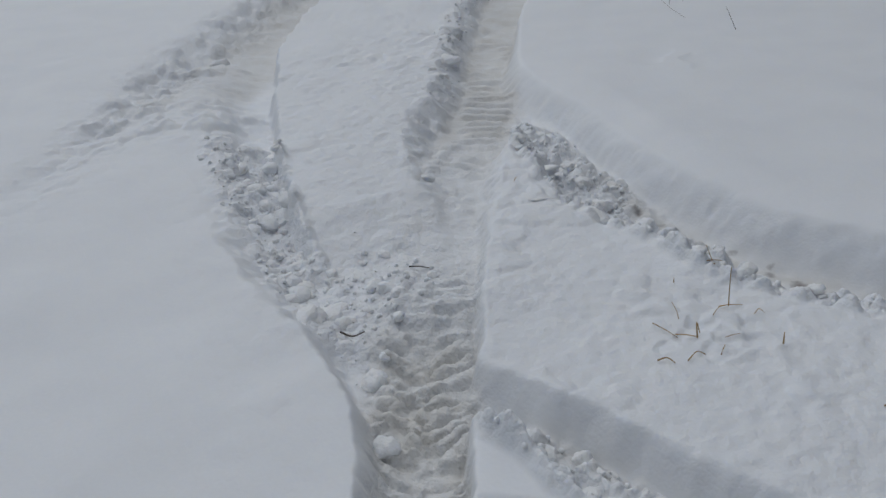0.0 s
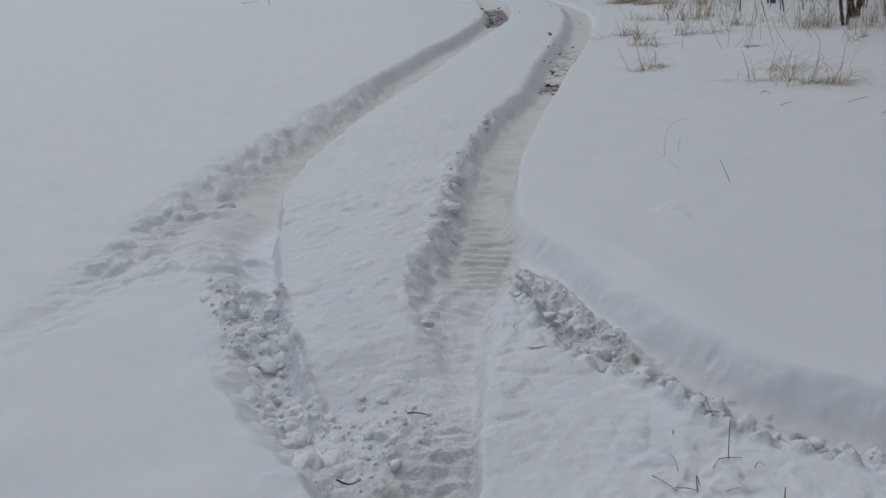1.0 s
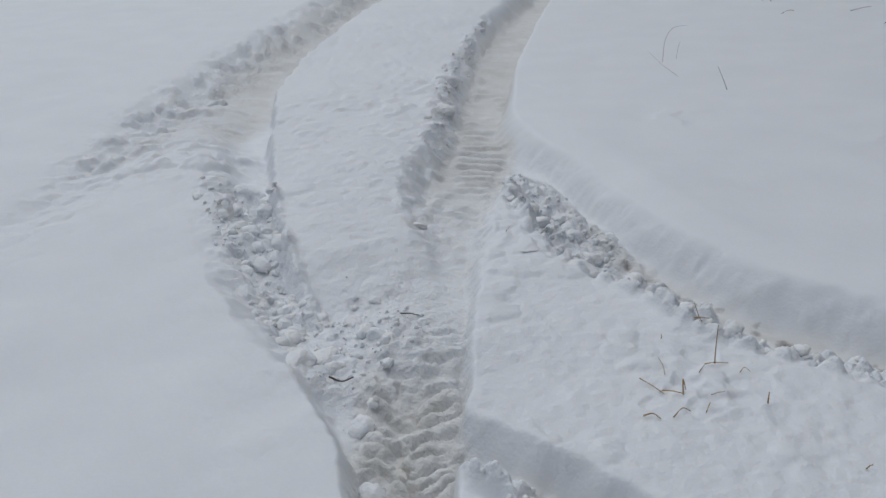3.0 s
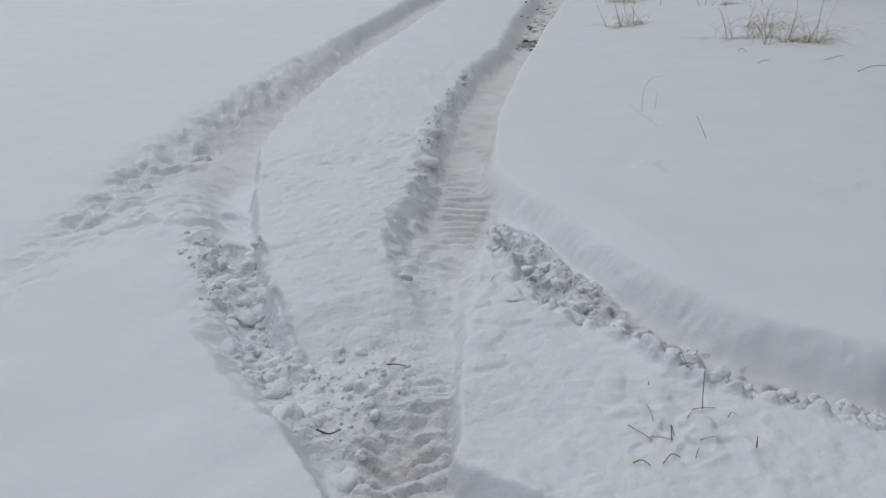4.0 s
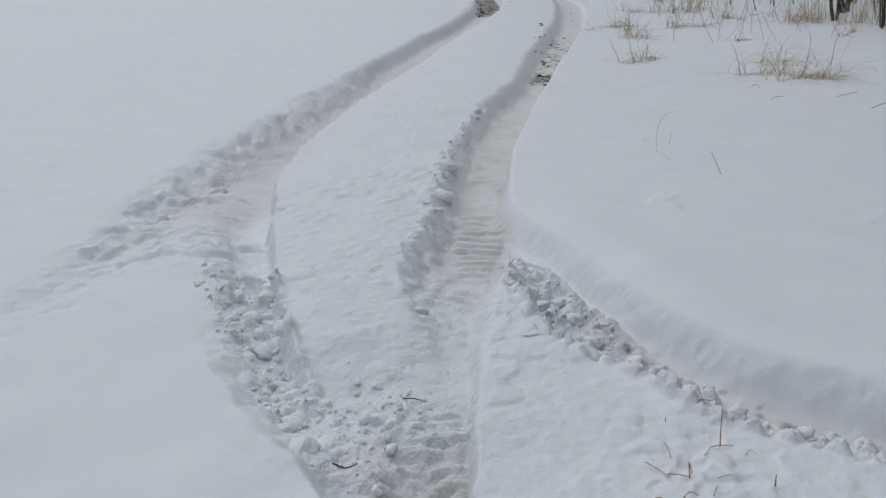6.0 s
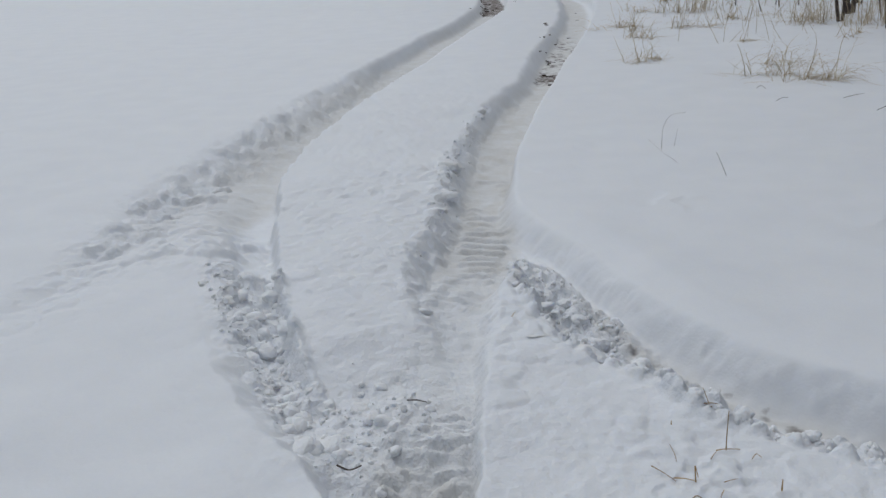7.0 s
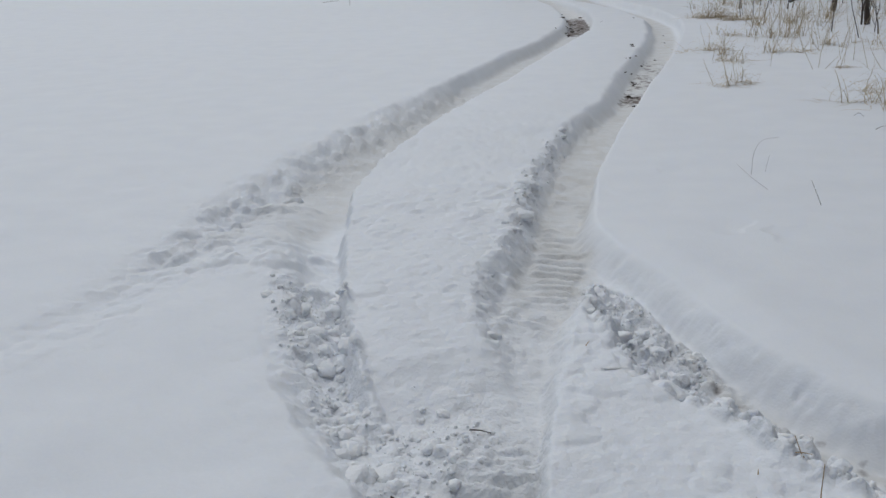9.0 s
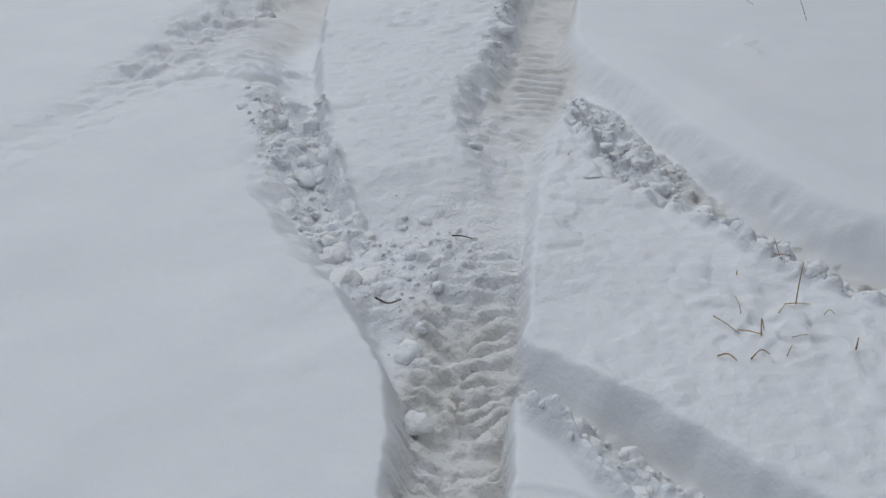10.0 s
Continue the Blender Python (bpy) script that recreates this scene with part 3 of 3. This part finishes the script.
# ---- shrubs and dry grass along the verge ----
def make_shrub(name, label, spot, stems, tall, thick, spread, seed, mat=TWIG):
    rng = random.Random(seed)
    base = new(name)
    x, y = spot
    base.matrix_basis = pose(x, y, height(x, y))
    for _ in range(stems):
        turn, off = rng.uniform(0, 2 * math.pi), rng.random() ** 0.7 * spread
        foot = (math.cos(turn) * off, math.sin(turn) * off, -0.05)
        h = tall * rng.uniform(0.55, 1.05)
        r = thick * rng.uniform(0.55, 1.1)
        stem = Mesher()
        pts = wander(rng, foot, (math.cos(turn) * 0.16, math.sin(turn) * 0.16, 1), h, 8, 0.07, 0.06)
        stem.tube(pts, [r * (1 - 0.09 * q) for q in range(9)], 5)
        for _ in range(rng.randint(3, 6)):
            q = rng.randint(2, 7)
            t2 = rng.uniform(0, 2 * math.pi)
            twig = wander(rng, pts[q], (math.cos(t2), math.sin(t2), rng.uniform(0.5, 1.4)), h * rng.uniform(0.12, 0.3), 4, 0.12, 0.08)
            stem.tube(twig, [r * 0.5 * (1 - 0.2 * w) for w in range(5)], 4)
        part("stem", stem.mesh("stem", mat), base)
    return tagged(base, label, "shrub", "shrubs of the verge")


shrub_label = "leafless shrub of thin dark stems in the snow"
for k, (spot, stems, tall, thick, spread) in enumerate([
        ((5.01, 13.12), 2, 3.0, 0.026, 0.06), ((5.45, 13.95), 3, 3.2, 0.038, 0.10), ((5.18, 12.1), 6, 1.9, 0.013, 0.16), ((5.40, 11.75), 8, 2.1, 0.015, 0.22),
        ((6.1, 12.6), 7, 2.3, 0.016, 0.3), ((5.9, 15.2), 5, 2.4, 0.018, 0.25), ((5.5, 19.9), 3, 2.4, 0.04, 0.07), ((6.9, 16.5), 6, 2.6, 0.02, 0.4),
        ((7.4, 14.2), 8, 2.6, 0.02, 0.5), ((4.54, 14.97), 1, 1.5, 0.013, 0.01), ((6.5, 18.6), 4, 2.2, 0.018, 0.3), ((4.4, 15.9), 1, 1.3, 0.012, 0.01), ((8.6, 16.2), 7, 2.8, 0.022, 0.5),
        ((6.6, 11.3), 6, 2.0, 0.014, 0.3), ((4.9, 20.8), 3, 1.4, 0.012, 0.3), ((6.3, 21.5), 4, 1.8, 0.016, 0.3), ((6.0, 13.6), 8, 1.8, 0.011, 0.35), ((6.7, 12.4), 8, 2.0, 0.012, 0.4), ((7.3, 13.2), 8, 2.2, 0.013, 0.4), ((5.8, 16.4), 6, 1.4, 0.010, 0.4), ((6.3, 17.4), 7, 1.9, 0.013, 0.4),
        ((7.1, 18.0), 7, 2.2, 0.014, 0.5), ((4.0, 19.4), 4, 1.0, 0.008, 0.4), ((4.7, 22.0), 5, 1.2, 0.010, 0.5), ((5.0, 15.4), 4, 1.0, 0.008, 0.3)]):
    make_shrub("shrub", shrub_label, spot, stems, tall, thick, spread, 100 + k)


def make_weed(spot, seed):
    """A withered weed: several dark stalks tied by a skirt of hanging brown leaves near the snow."""
    rng = random.Random(seed)
    base = new("withered_weed")
    base.matrix_basis = pose(spot[0], spot[1], height(*spot))
    for _ in range(4):
        stem = Mesher()
        pts = wander(rng, (rng.gauss(0, 0.04), rng.gauss(0, 0.04), -0.05), (rng.gauss(0, 0.06), rng.gauss(0, 0.06), 1), rng.uniform(0.9, 1.5), 7, 0.04, 0.05)
        stem.tube(pts, [0.017 * (1 - 0.1 * q) for q in range(8)], 5)
        part("stalk", stem.mesh("stalk", TWIG), base)
    leaves = Mesher()
    for _ in range(20):
        turn = rng.uniform(0, 2 * math.pi)
        top = rng.uniform(0.2, 0.5)
        pts = wander(rng, (0, 0, top), (math.cos(turn) * 0.5, math.sin(turn) * 0.5, -0.8), rng.uniform(0.15, 0.34), 4, 0.15, -0.3)
        leaves.blade(pts, 0.022)
    part("withered_leaves", leaves.mesh("withered_leaves", TWIG), base, "hanging dark brown leaves")
    return tagged(base, "dead brown weed with hanging leaves standing in snow", "weed", "weeds of the verge")


make_weed((5.15, 16.75), 7)


def make_tuft(spot, blades, tall, spread, droop, seed, lean=(0, 0), label="clump of dry tan grass bent over the snow", width=0.006):
    rng = random.Random(seed)
    base = new("grass_tuft")
    base.matrix_basis = pose(spot[0], spot[1], height(*spot))
    blades = int(blades * (1.5 if spot[1] < 12 else 2.2))
    bunches = max(2, blades // 10)
    for b in range(bunches):
        turn0, off = rng.uniform(0, 2 * math.pi), rng.random() ** 0.6 * spread
        cx, cy = math.cos(turn0) * off * 1.3, math.sin(turn0) * off
        bunch = Mesher()
        for _ in range(blades // bunches):
            turn = rng.uniform(0, 2 * math.pi)
            tilt = abs(rng.gauss(0.5, 0.4))
            foot = (cx + rng.gauss(0, 0.04), cy + rng.gauss(0, 0.04), -0.03)
            way = (math.cos(turn) * tilt + lean[0], math.sin(turn) * tilt + lean[1], 1)
            pts = wander(rng, foot, way, tall * rng.uniform(0.35, 1.1), 8, 0.15, -(droop * 0.6 + 0.06) * rng.uniform(0.4, 1.4))
            floor_z = [0.004 + 0.012 * rng.random() for _ in pts]
            pts = [Vector((p.x, p.y, max(p.z, g) if k > 1 else p.z)) for k, (p, g) in enumerate(zip(pts, floor_z))]
            if spot[1] < 12:
                single = Mesher()
                single.blade(pts, width * rng.uniform(0.5, 1.2))
                part("blade", single.mesh("blade", GRASS), base)
            else:
                bunch.blade(pts, width * rng.uniform(0.5, 1.2))
        if bunch.verts:
            tagged(part("grass_clump", bunch.mesh("grass_clump", GRASS), base), kind="stuff")
    return tagged(base, label, "grass", "dry grass of the verge")


tall_label = "tall thin dry grass standing pale in the snow"
for k, (spot, blades, tall, spread, droop, lean) in enumerate([
        ((1.99, 10.62), 40, 0.42, 0.20, 0.36, (0.2, -0.1)), ((2.25, 12.5), 26, 0.42, 0.22, 0.36, (0.1, 0)), ((2.35, 13.6), 40, 0.45, 0.35, 0.42, (0.1, 0)),
        ((3.05, 19.2), 110, 0.6, 0.25, 0.38, (0.5, 0)), ((3.45, 18.6), 80, 0.5, 0.25, 0.4, (0.5, 0)), ((3.22, 13.5), 34, 0.5, 0.22, 0.5, (0.3, 0)), ((3.35, 11.65), 22, 0.22, 0.10, 0.6, (0.5, 0)),
        ((2.90, 9.35), 24, 0.5, 0.20, 0.22, (0.1, 0.1)), ((3.08, 9.05), 40, 0.62, 0.24, 0.34, (0.40, 0)), ((3.28, 8.88), 34, 0.62, 0.22, 0.42, (0.5, -0.1)),
        ((3.22, 9.75), 30, 0.45, 0.2, 0.5, (0.3, 0)), ((4.15, 17.2), 60, 0.6, 0.6, 0.2, (0.2, 0)), ((4.9, 18.6), 40, 0.6, 0.6, 0.12, (0.1, 0)), ((3.7, 15.6), 40, 0.7, 0.5, 0.12, (0, 0)),
        ((4.75, 13.3), 60, 0.7, 0.32, 0.12, (0, 0)), ((5.3, 12.7), 60, 0.7, 0.4, 0.10, (0, 0)), ((4.2, 14.2), 36, 0.5, 0.4, 0.35, (0.2, 0)), ((5.9, 17.6), 60, 0.8, 0.7, 0.08, (0, 0)),
        ((5.8, 11.2), 40, 0.6, 0.4, 0.25, (0, 0)), ((6.6, 14.4), 60, 0.9, 0.6, 0.1, (0, 0)), ((4.5, 11.6), 16, 0.4, 0.25, 0.4, (0, 0)), ((2.9, 15.6), 20, 0.45, 0.4, 0.3, (0, 0)),
        ((3.9, 21.5), 50, 0.8, 0.9, 0.08, (0, 0)), ((5.6, 23.5), 60, 0.9, 1.0, 0.06, (0, 0)), ((7.2, 20.0), 50, 0.9, 0.8, 0.06, (0, 0)), ((4.6, 9.7), 14, 0.4, 0.3, 0.3, (0.2, 0))]):
    make_tuft(spot, blades, tall, spread, droop, 200 + k, lean, tall_label if droop < 0.2 else "clump of dry tan grass bent over the snow", 0.0020 + 0.00012 * spot[1])


def make_sparse_stems():
    rng = random.Random(41)
    stems = Mesher()
    for _ in range(230):
        y = rng.uniform(11.5, 24)
        x = rng.uniform(0.16, 0.42) * y + 0.6
        pts = wander(rng, (x, y, -0.05), (rng.gauss(0, 0.35), rng.gauss(0, 0.3), 1), rng.uniform(0.2, 0.8), 4, 0.12)
        stems.tube(pts, [0.0032, 0.003, 0.0026, 0.0022, 0.0015], 3)
    return tagged(new("dry_stalks", stems.mesh("dry_stalks", GRASS)), "thin dry stalks scattered through the snowy verge", "stalks", kind="stuff")


make_sparse_stems()


# ---- twigs, straw and soil lying on the snow ----
def make_stalk(name, points, r, mat, label, category, group, seed=0, lift=0.004):
    """A lying or leaning stalk through points (x, y, height over the snow)."""
    base = Vector((points[0][0], points[0][1], height(points[0][0], points[0][1])))
    m = Mesher()
    pts = [Vector((x, y, height(x, y) + h + lift)) - base for x, y, h in points]
    pts = [Vector(p) for p in line([tuple(p) for p in pts], 4)] if len(pts) > 2 else [pts[0], pts[0].lerp(pts[1], 0.5) + Vector((0, 0, r)), pts[1]]
    m.tube(pts, [r * (0.62 if r < 0.03 else 1.0) * (1 - 0.45 * k / (len(pts) - 1)) for k in range(len(pts))], 6)
    ob = new(name, m.mesh(name, mat))
    ob.location = base
    return tagged(ob, label, category, group)


for pts, r in [
        (((0.84, 2.66, 0.0), (0.842, 2.665, 0.05), (0.846, 2.668, 0.125)), 0.0032), (((0.81, 2.66, 0.002), (0.84, 2.66, 0.004), (0.88, 2.66, 0.003)), 0.003),
        (((0.78, 2.60, 0.001), (0.81, 2.65, 0.004)), 0.0022), (((0.85, 2.88, 0.0), (0.848, 2.90, 0.015), (0.835, 2.935, 0.03)), 0.003), (((0.83, 2.90, 0.01), (0.87, 2.87, 0.01)), 0.0028),
        (((0.68, 2.60, 0.0), (0.68, 2.63, 0.012), (0.672, 2.66, 0.02)), 0.0022), (((0.60, 2.57, 0.01), (0.63, 2.54, 0.006), (0.66, 2.51, 0.0)), 0.0026),
        (((0.655, 2.515, 0.006), (0.71, 2.485, 0.004)), 0.0034), (((0.71, 2.485, 0.0), (0.715, 2.52, 0.03), (0.72, 2.50, 0.005)), 0.0036),
        (((0.58, 2.385, 0.002), (0.605, 2.38, 0.008), (0.625, 2.365, 0.0)), 0.004), (((0.66, 2.37, 0.002), (0.69, 2.40, 0.01), (0.715, 2.405, 0.004)), 0.0032),
        (((0.755, 2.395, 0.0), (0.77, 2.415, 0.012)), 0.003), (((0.90, 2.60, 0.0), (0.915, 2.61, 0.01), (0.93, 2.60, 0.002)), 0.0022), (((0.79, 2.49, 0.001), (0.83, 2.49, 0.001)), 0.002),
        (((0.93, 2.42, 0.0), (0.932, 2.422, 0.035)), 0.004), (((0.71, 2.82, 0.0), (0.712, 2.83, 0.012)), 0.003), (((1.08, 2.10, 0.0), (1.10, 2.11, 0.004)), 0.003),
        (((0.26, 3.73, 0.0), (0.275, 3.76, 0.012)), 0.0025)]:
    make_stalk("straw_bit", pts, r, STRAW, "short broken yellow-brown straw stalk lying on snow", "straw", "straw bits on the snow")
for pts, r, label in [
        (((1.63, 5.72, 0.0), (1.61, 5.75, 0.06), (1.585, 5.78, 0.125)), 0.0028, "thin dark twig leaning out of smooth snow"),
        (((1.40, 6.48, 0.0), (1.42, 6.53, 0.13), (1.48, 6.58, 0.20), (1.58, 6.60, 0.21)), 0.0017, "thin arching grass stem bowed over snow"),
        (((1.50, 6.55, 0.0), (1.53, 6.60, 0.10)), 0.0014, "thin short stem standing in smooth snow"),
        (((1.42, 6.09, 0.0), (1.38, 6.35, 0.01), (1.36, 6.75, 0.01)), 0.0013, "faint thin stem lying along smooth snow"),
        (((3.18, 7.39, 0.01), (3.35, 7.48, 0.03), (3.65, 7.5, 0.0)), 0.004, "thin dark twig lying on smooth snow"),
        (((2.62, 8.0, 0.0), (2.68, 8.03, 0.015), (2.74, 8.08, 0.0)), 0.004, "small dark twig lying on smooth snow"),
        (((3.15, 7.98, 0.0), (3.25, 8.02, 0.012), (3.34, 8.06, 0.015)), 0.004, "small dark twig lying on smooth snow"),
        (((2.64, 8.62, 0.0), (2.67, 8.59, 0.025), (2.70, 8.56, 0.0)), 0.004, "small dark twig lying on smooth snow"),
        (((-0.34, 2.74, 0.045), (-0.30, 2.725, 0.04), (-0.26, 2.72, 0.045)), 0.0055, "dark stick poking from broken snow"),
        (((-0.14, 3.15, 0.002), (-0.07, 3.155, 0.002)), 0.0045, "dark stick half buried in trodden snow"),
        (((-5.0, 26.8, 0.0), (-4.98, 26.8, 0.3)), 0.008, "thin stem standing alone in the snowfield"),
        (((-6.2, 29.0, 0.0), (-5.7, 28.9, 0.04)), 0.008, "thin stem lying in the snowfield")]:
    make_stalk("twig", pts, r, TWIG, label, "twig", "twigs in the snow")
for pts, r in [(((4.8, 28.3, 0.05), (5.2, 28.9, 0.14), (5.6, 29.7, 0.22)), 0.11), (((6.6, 29.6, 0.1), (7.4, 29.9, 0.2)), 0.16), (((5.3, 22.5, 0.02), (5.6, 22.6, 0.05)), 0.03)]:
    make_stalk("fallen_branch", pts, r, BARK, "dark fallen branch half buried in snow", "branch", "fallen branches")


def clod_mesh(name, seed, mat, flat=0.8, rough=0.35, level=3):
    bm = bmesh.new()
    bmesh.ops.create_icosphere(bm, subdivisions=level, radius=1.0)
    off = Vector((seed * 3.1, seed * 1.7, seed * 0.9))
    cuts = random.Random(seed)
    planes = [(Vector((cuts.gauss(0, 1), cuts.gauss(0, 1), cuts.gauss(0, 1))).normalized(), cuts.uniform(0.68, 1.0)) for _ in range(8)]
    for v in bm.verts:
        for normal, far_off in planes:
            over = v.co.dot(normal) - far_off
            if over > 0:
                v.co -= normal * over * 0.85
        k = 1 + rough * 0.7 * noise.noise(v.co * 1.3 + off) + rough * 0.7 * noise.noise(v.co * 3.3 + off) + 0.05 * noise.noise(v.co * 7.0 + off)
        v.co = v.co * k
        v.co.z *= flat
    for f in bm.faces:
        f.smooth = True
    me = bpy.data.meshes.new(name)
    bm.to_mesh(me)
    bm.free()
    me.materials.append(mat)
    return me


soil_mesh = [clod_mesh("soil_clod", 40 + k, SOIL, 0.45, 0.6, 2) for k in range(3)]
rng = random.Random(61)
soil_spots = [(0.99, 10.85), (1.05, 10.6), (1.02, 11.0), (1.08, 10.75), (1.2, 11.9), (1.33, 12.7), (1.62, 14.2), (2.13, 17.7), (2.0, 16.4), (2.10, 15.7), (1.14, 18.7), (1.77, 19.4)]
soil_spots += [(0.60 + rng.gauss(0, 0.10), rng.uniform(17.3, 22.0)) for _ in range(20)] + [(0.03 + 0.092 * y + rng.gauss(0, 0.05), y) for y in [rng.uniform(10.0, 15.0) for _ in range(22)]]
for k, (x, y) in enumerate(soil_spots):
    ob = new("soil_clod", soil_mesh[k % 3])
    r = rng.uniform(0.008, 0.022) * (1.5 if y > 17 and x < 1 else 1)
    ob.matrix_basis = pose(x, y, height(x, y) + 0.2 * r, 0, 0, rng.uniform(0, 360)) @ Matrix.Diagonal((r * 1.6, r, r, 1))
    tagged(ob, "dark wet soil clod torn up in a wheel track", "soil", "soil clods in the tracks")

# ---- broken snow: blocks, clods and crumbs ----
clods = [clod_mesh("snow_clod", k, CLOD, 0.75 + 0.05 * (k % 4), 0.30 + 0.05 * (k % 3)) for k in range(7)]


def put_clod(x, y, r, sink, flat=1.0, parent=None, level=None):
    ob = new("snow_clod", rng.choice(clods))
    level = height(x, y) if level is None else level
    m = pose(x, y, level + r * (0.8 * flat - sink), rng.uniform(-25, 25), rng.uniform(-25, 25), rng.uniform(0, 360))
    ob.matrix_basis = m @ Matrix.Diagonal((r * rng.uniform(0.9, 1.3), r, r * flat, 1))
    if parent:
        ob.parent = parent
    return ob


for x, y, r, flat, label in [
        (-0.165, 2.22, 0.042, 0.8, "pale block of packed snow lying in a wheel track"), (-0.575, 3.32, 0.045, 0.95, "round ball of packed snow on broken snow"),
        (-0.85, 4.40, 0.075, 0.5, "large slab of broken crusted snow"), (-0.74, 3.72, 0.05, 0.8, "rounded lump of broken snow"), (-0.84, 3.97, 0.05, 0.8, "rounded lump of broken snow"),
        (-0.43, 2.95, 0.095, 0.6, "large heaped lump of broken snow"), (-0.46, 2.86, 0.06, 0.8, "rounded lump of broken snow"), (0.33, 3.63, 0.10, 0.35, "broad flat slab of trodden snow"),
        (0.39, 4.0, 0.07, 0.5, "flat slab of broken crusted snow"), (0.57, 3.97, 0.045, 0.8, "rounded lump of broken snow"), (0.88, 3.22, 0.03, 0.9, "small round snow ball in the trough"),
        (0.53, 3.42, 0.07, 0.5, "flat slab of broken crusted snow"), (-0.23, 2.58, 0.045, 0.8, "rounded lump of broken snow"), (0.14, 2.22, 0.05, 0.8, "rounded lump of broken snow"),
        (-0.78, 3.86, 0.035, 0.8, "rounded lump of broken snow"), (-0.09, 5.3, 0.06, 0.6, "rounded lump of broken snow"), (-0.02, 5.7, 0.07, 0.7, "rounded lump of broken snow"),
        (0.0, 6.3, 0.07, 0.7, "rounded lump of broken snow"), (-1.55, 6.45, 0.07, 0.8, "rounded lump of broken snow"), (-0.52, 3.14, 0.05, 0.8, "rounded lump of broken snow"),
        (-0.30, 3.18, 0.05, 0.7, "rounded lump of broken snow")]:
    tagged(put_clod(x, y, r, 0.8, flat), label, "snow clod", "large lumps of broken snow")

npr = np.random.RandomState(9)
cx, cy = npr.uniform(-2.2, 1.9, 30000), npr.uniform(1.5, 8.5, 30000)
weight = ground_height(cx, cy)[2]
chosen = npr.random_sample(30000) < weight ** 3
cx, cy = cx[chosen], cy[chosen]
levels = ground_height(cx, cy)[0]
later = np.arange(len(cx)) >= 280
heaped = np.nonzero(later & (cx < -0.1) & (cy > 2.6) & (cy < 4.7))[0][:60]
for k in heaped:
    put_clod(cx[k], cy[k], 0.018 + 0.026 * npr.random_sample() ** 1.5, 0.85, 0.75, ground, levels[k])
for k in range(110):
    put_clod(cx[k], cy[k], 0.012 + 0.028 * npr.random_sample() ** 2.2, 0.75, 0.9, ground, levels[k])


def make_crumbs(xs, ys):
    bits = [clod_mesh("bit", 70 + k, CLOD, 0.8, 0.4, 1) for k in range(4)]
    shapes = []
    for me in bits:
        co = np.empty(len(me.vertices) * 3)
        me.vertices.foreach_get("co", co)
        shapes.append((co.reshape(-1, 3), np.array([tuple(p.vertices) for p in me.polygons])))
        bpy.data.meshes.remove(me)
    zs = ground_height(xs, ys)[0]
    verts, faces, n = [], [], 0
    for k in range(len(xs)):
        co, fa = shapes[k % 4]
        r = 0.003 + 0.012 * npr.random_sample() ** 2.5
        turn = np.array(Euler(npr.uniform(0, 6.28, 3)).to_matrix())
        verts.append((co @ turn) * r + (xs[k], ys[k], zs[k] + 0.2 * r))
        faces.append(fa + n)
        n += len(co)
    me = bpy.data.meshes.new("snow_crumbs")
    me.from_pydata(np.vstack(verts).tolist(), [], np.vstack(faces).tolist())
    me.polygons.foreach_set("use_smooth", [True] * len(me.polygons))
    me.materials.append(CLOD)
    return tagged(new("snow_crumbs", me), "loose crumbs of snow scattered over broken snow", "snow", kind="stuff")


make_crumbs(cx[280:2300], cy[280:2300])
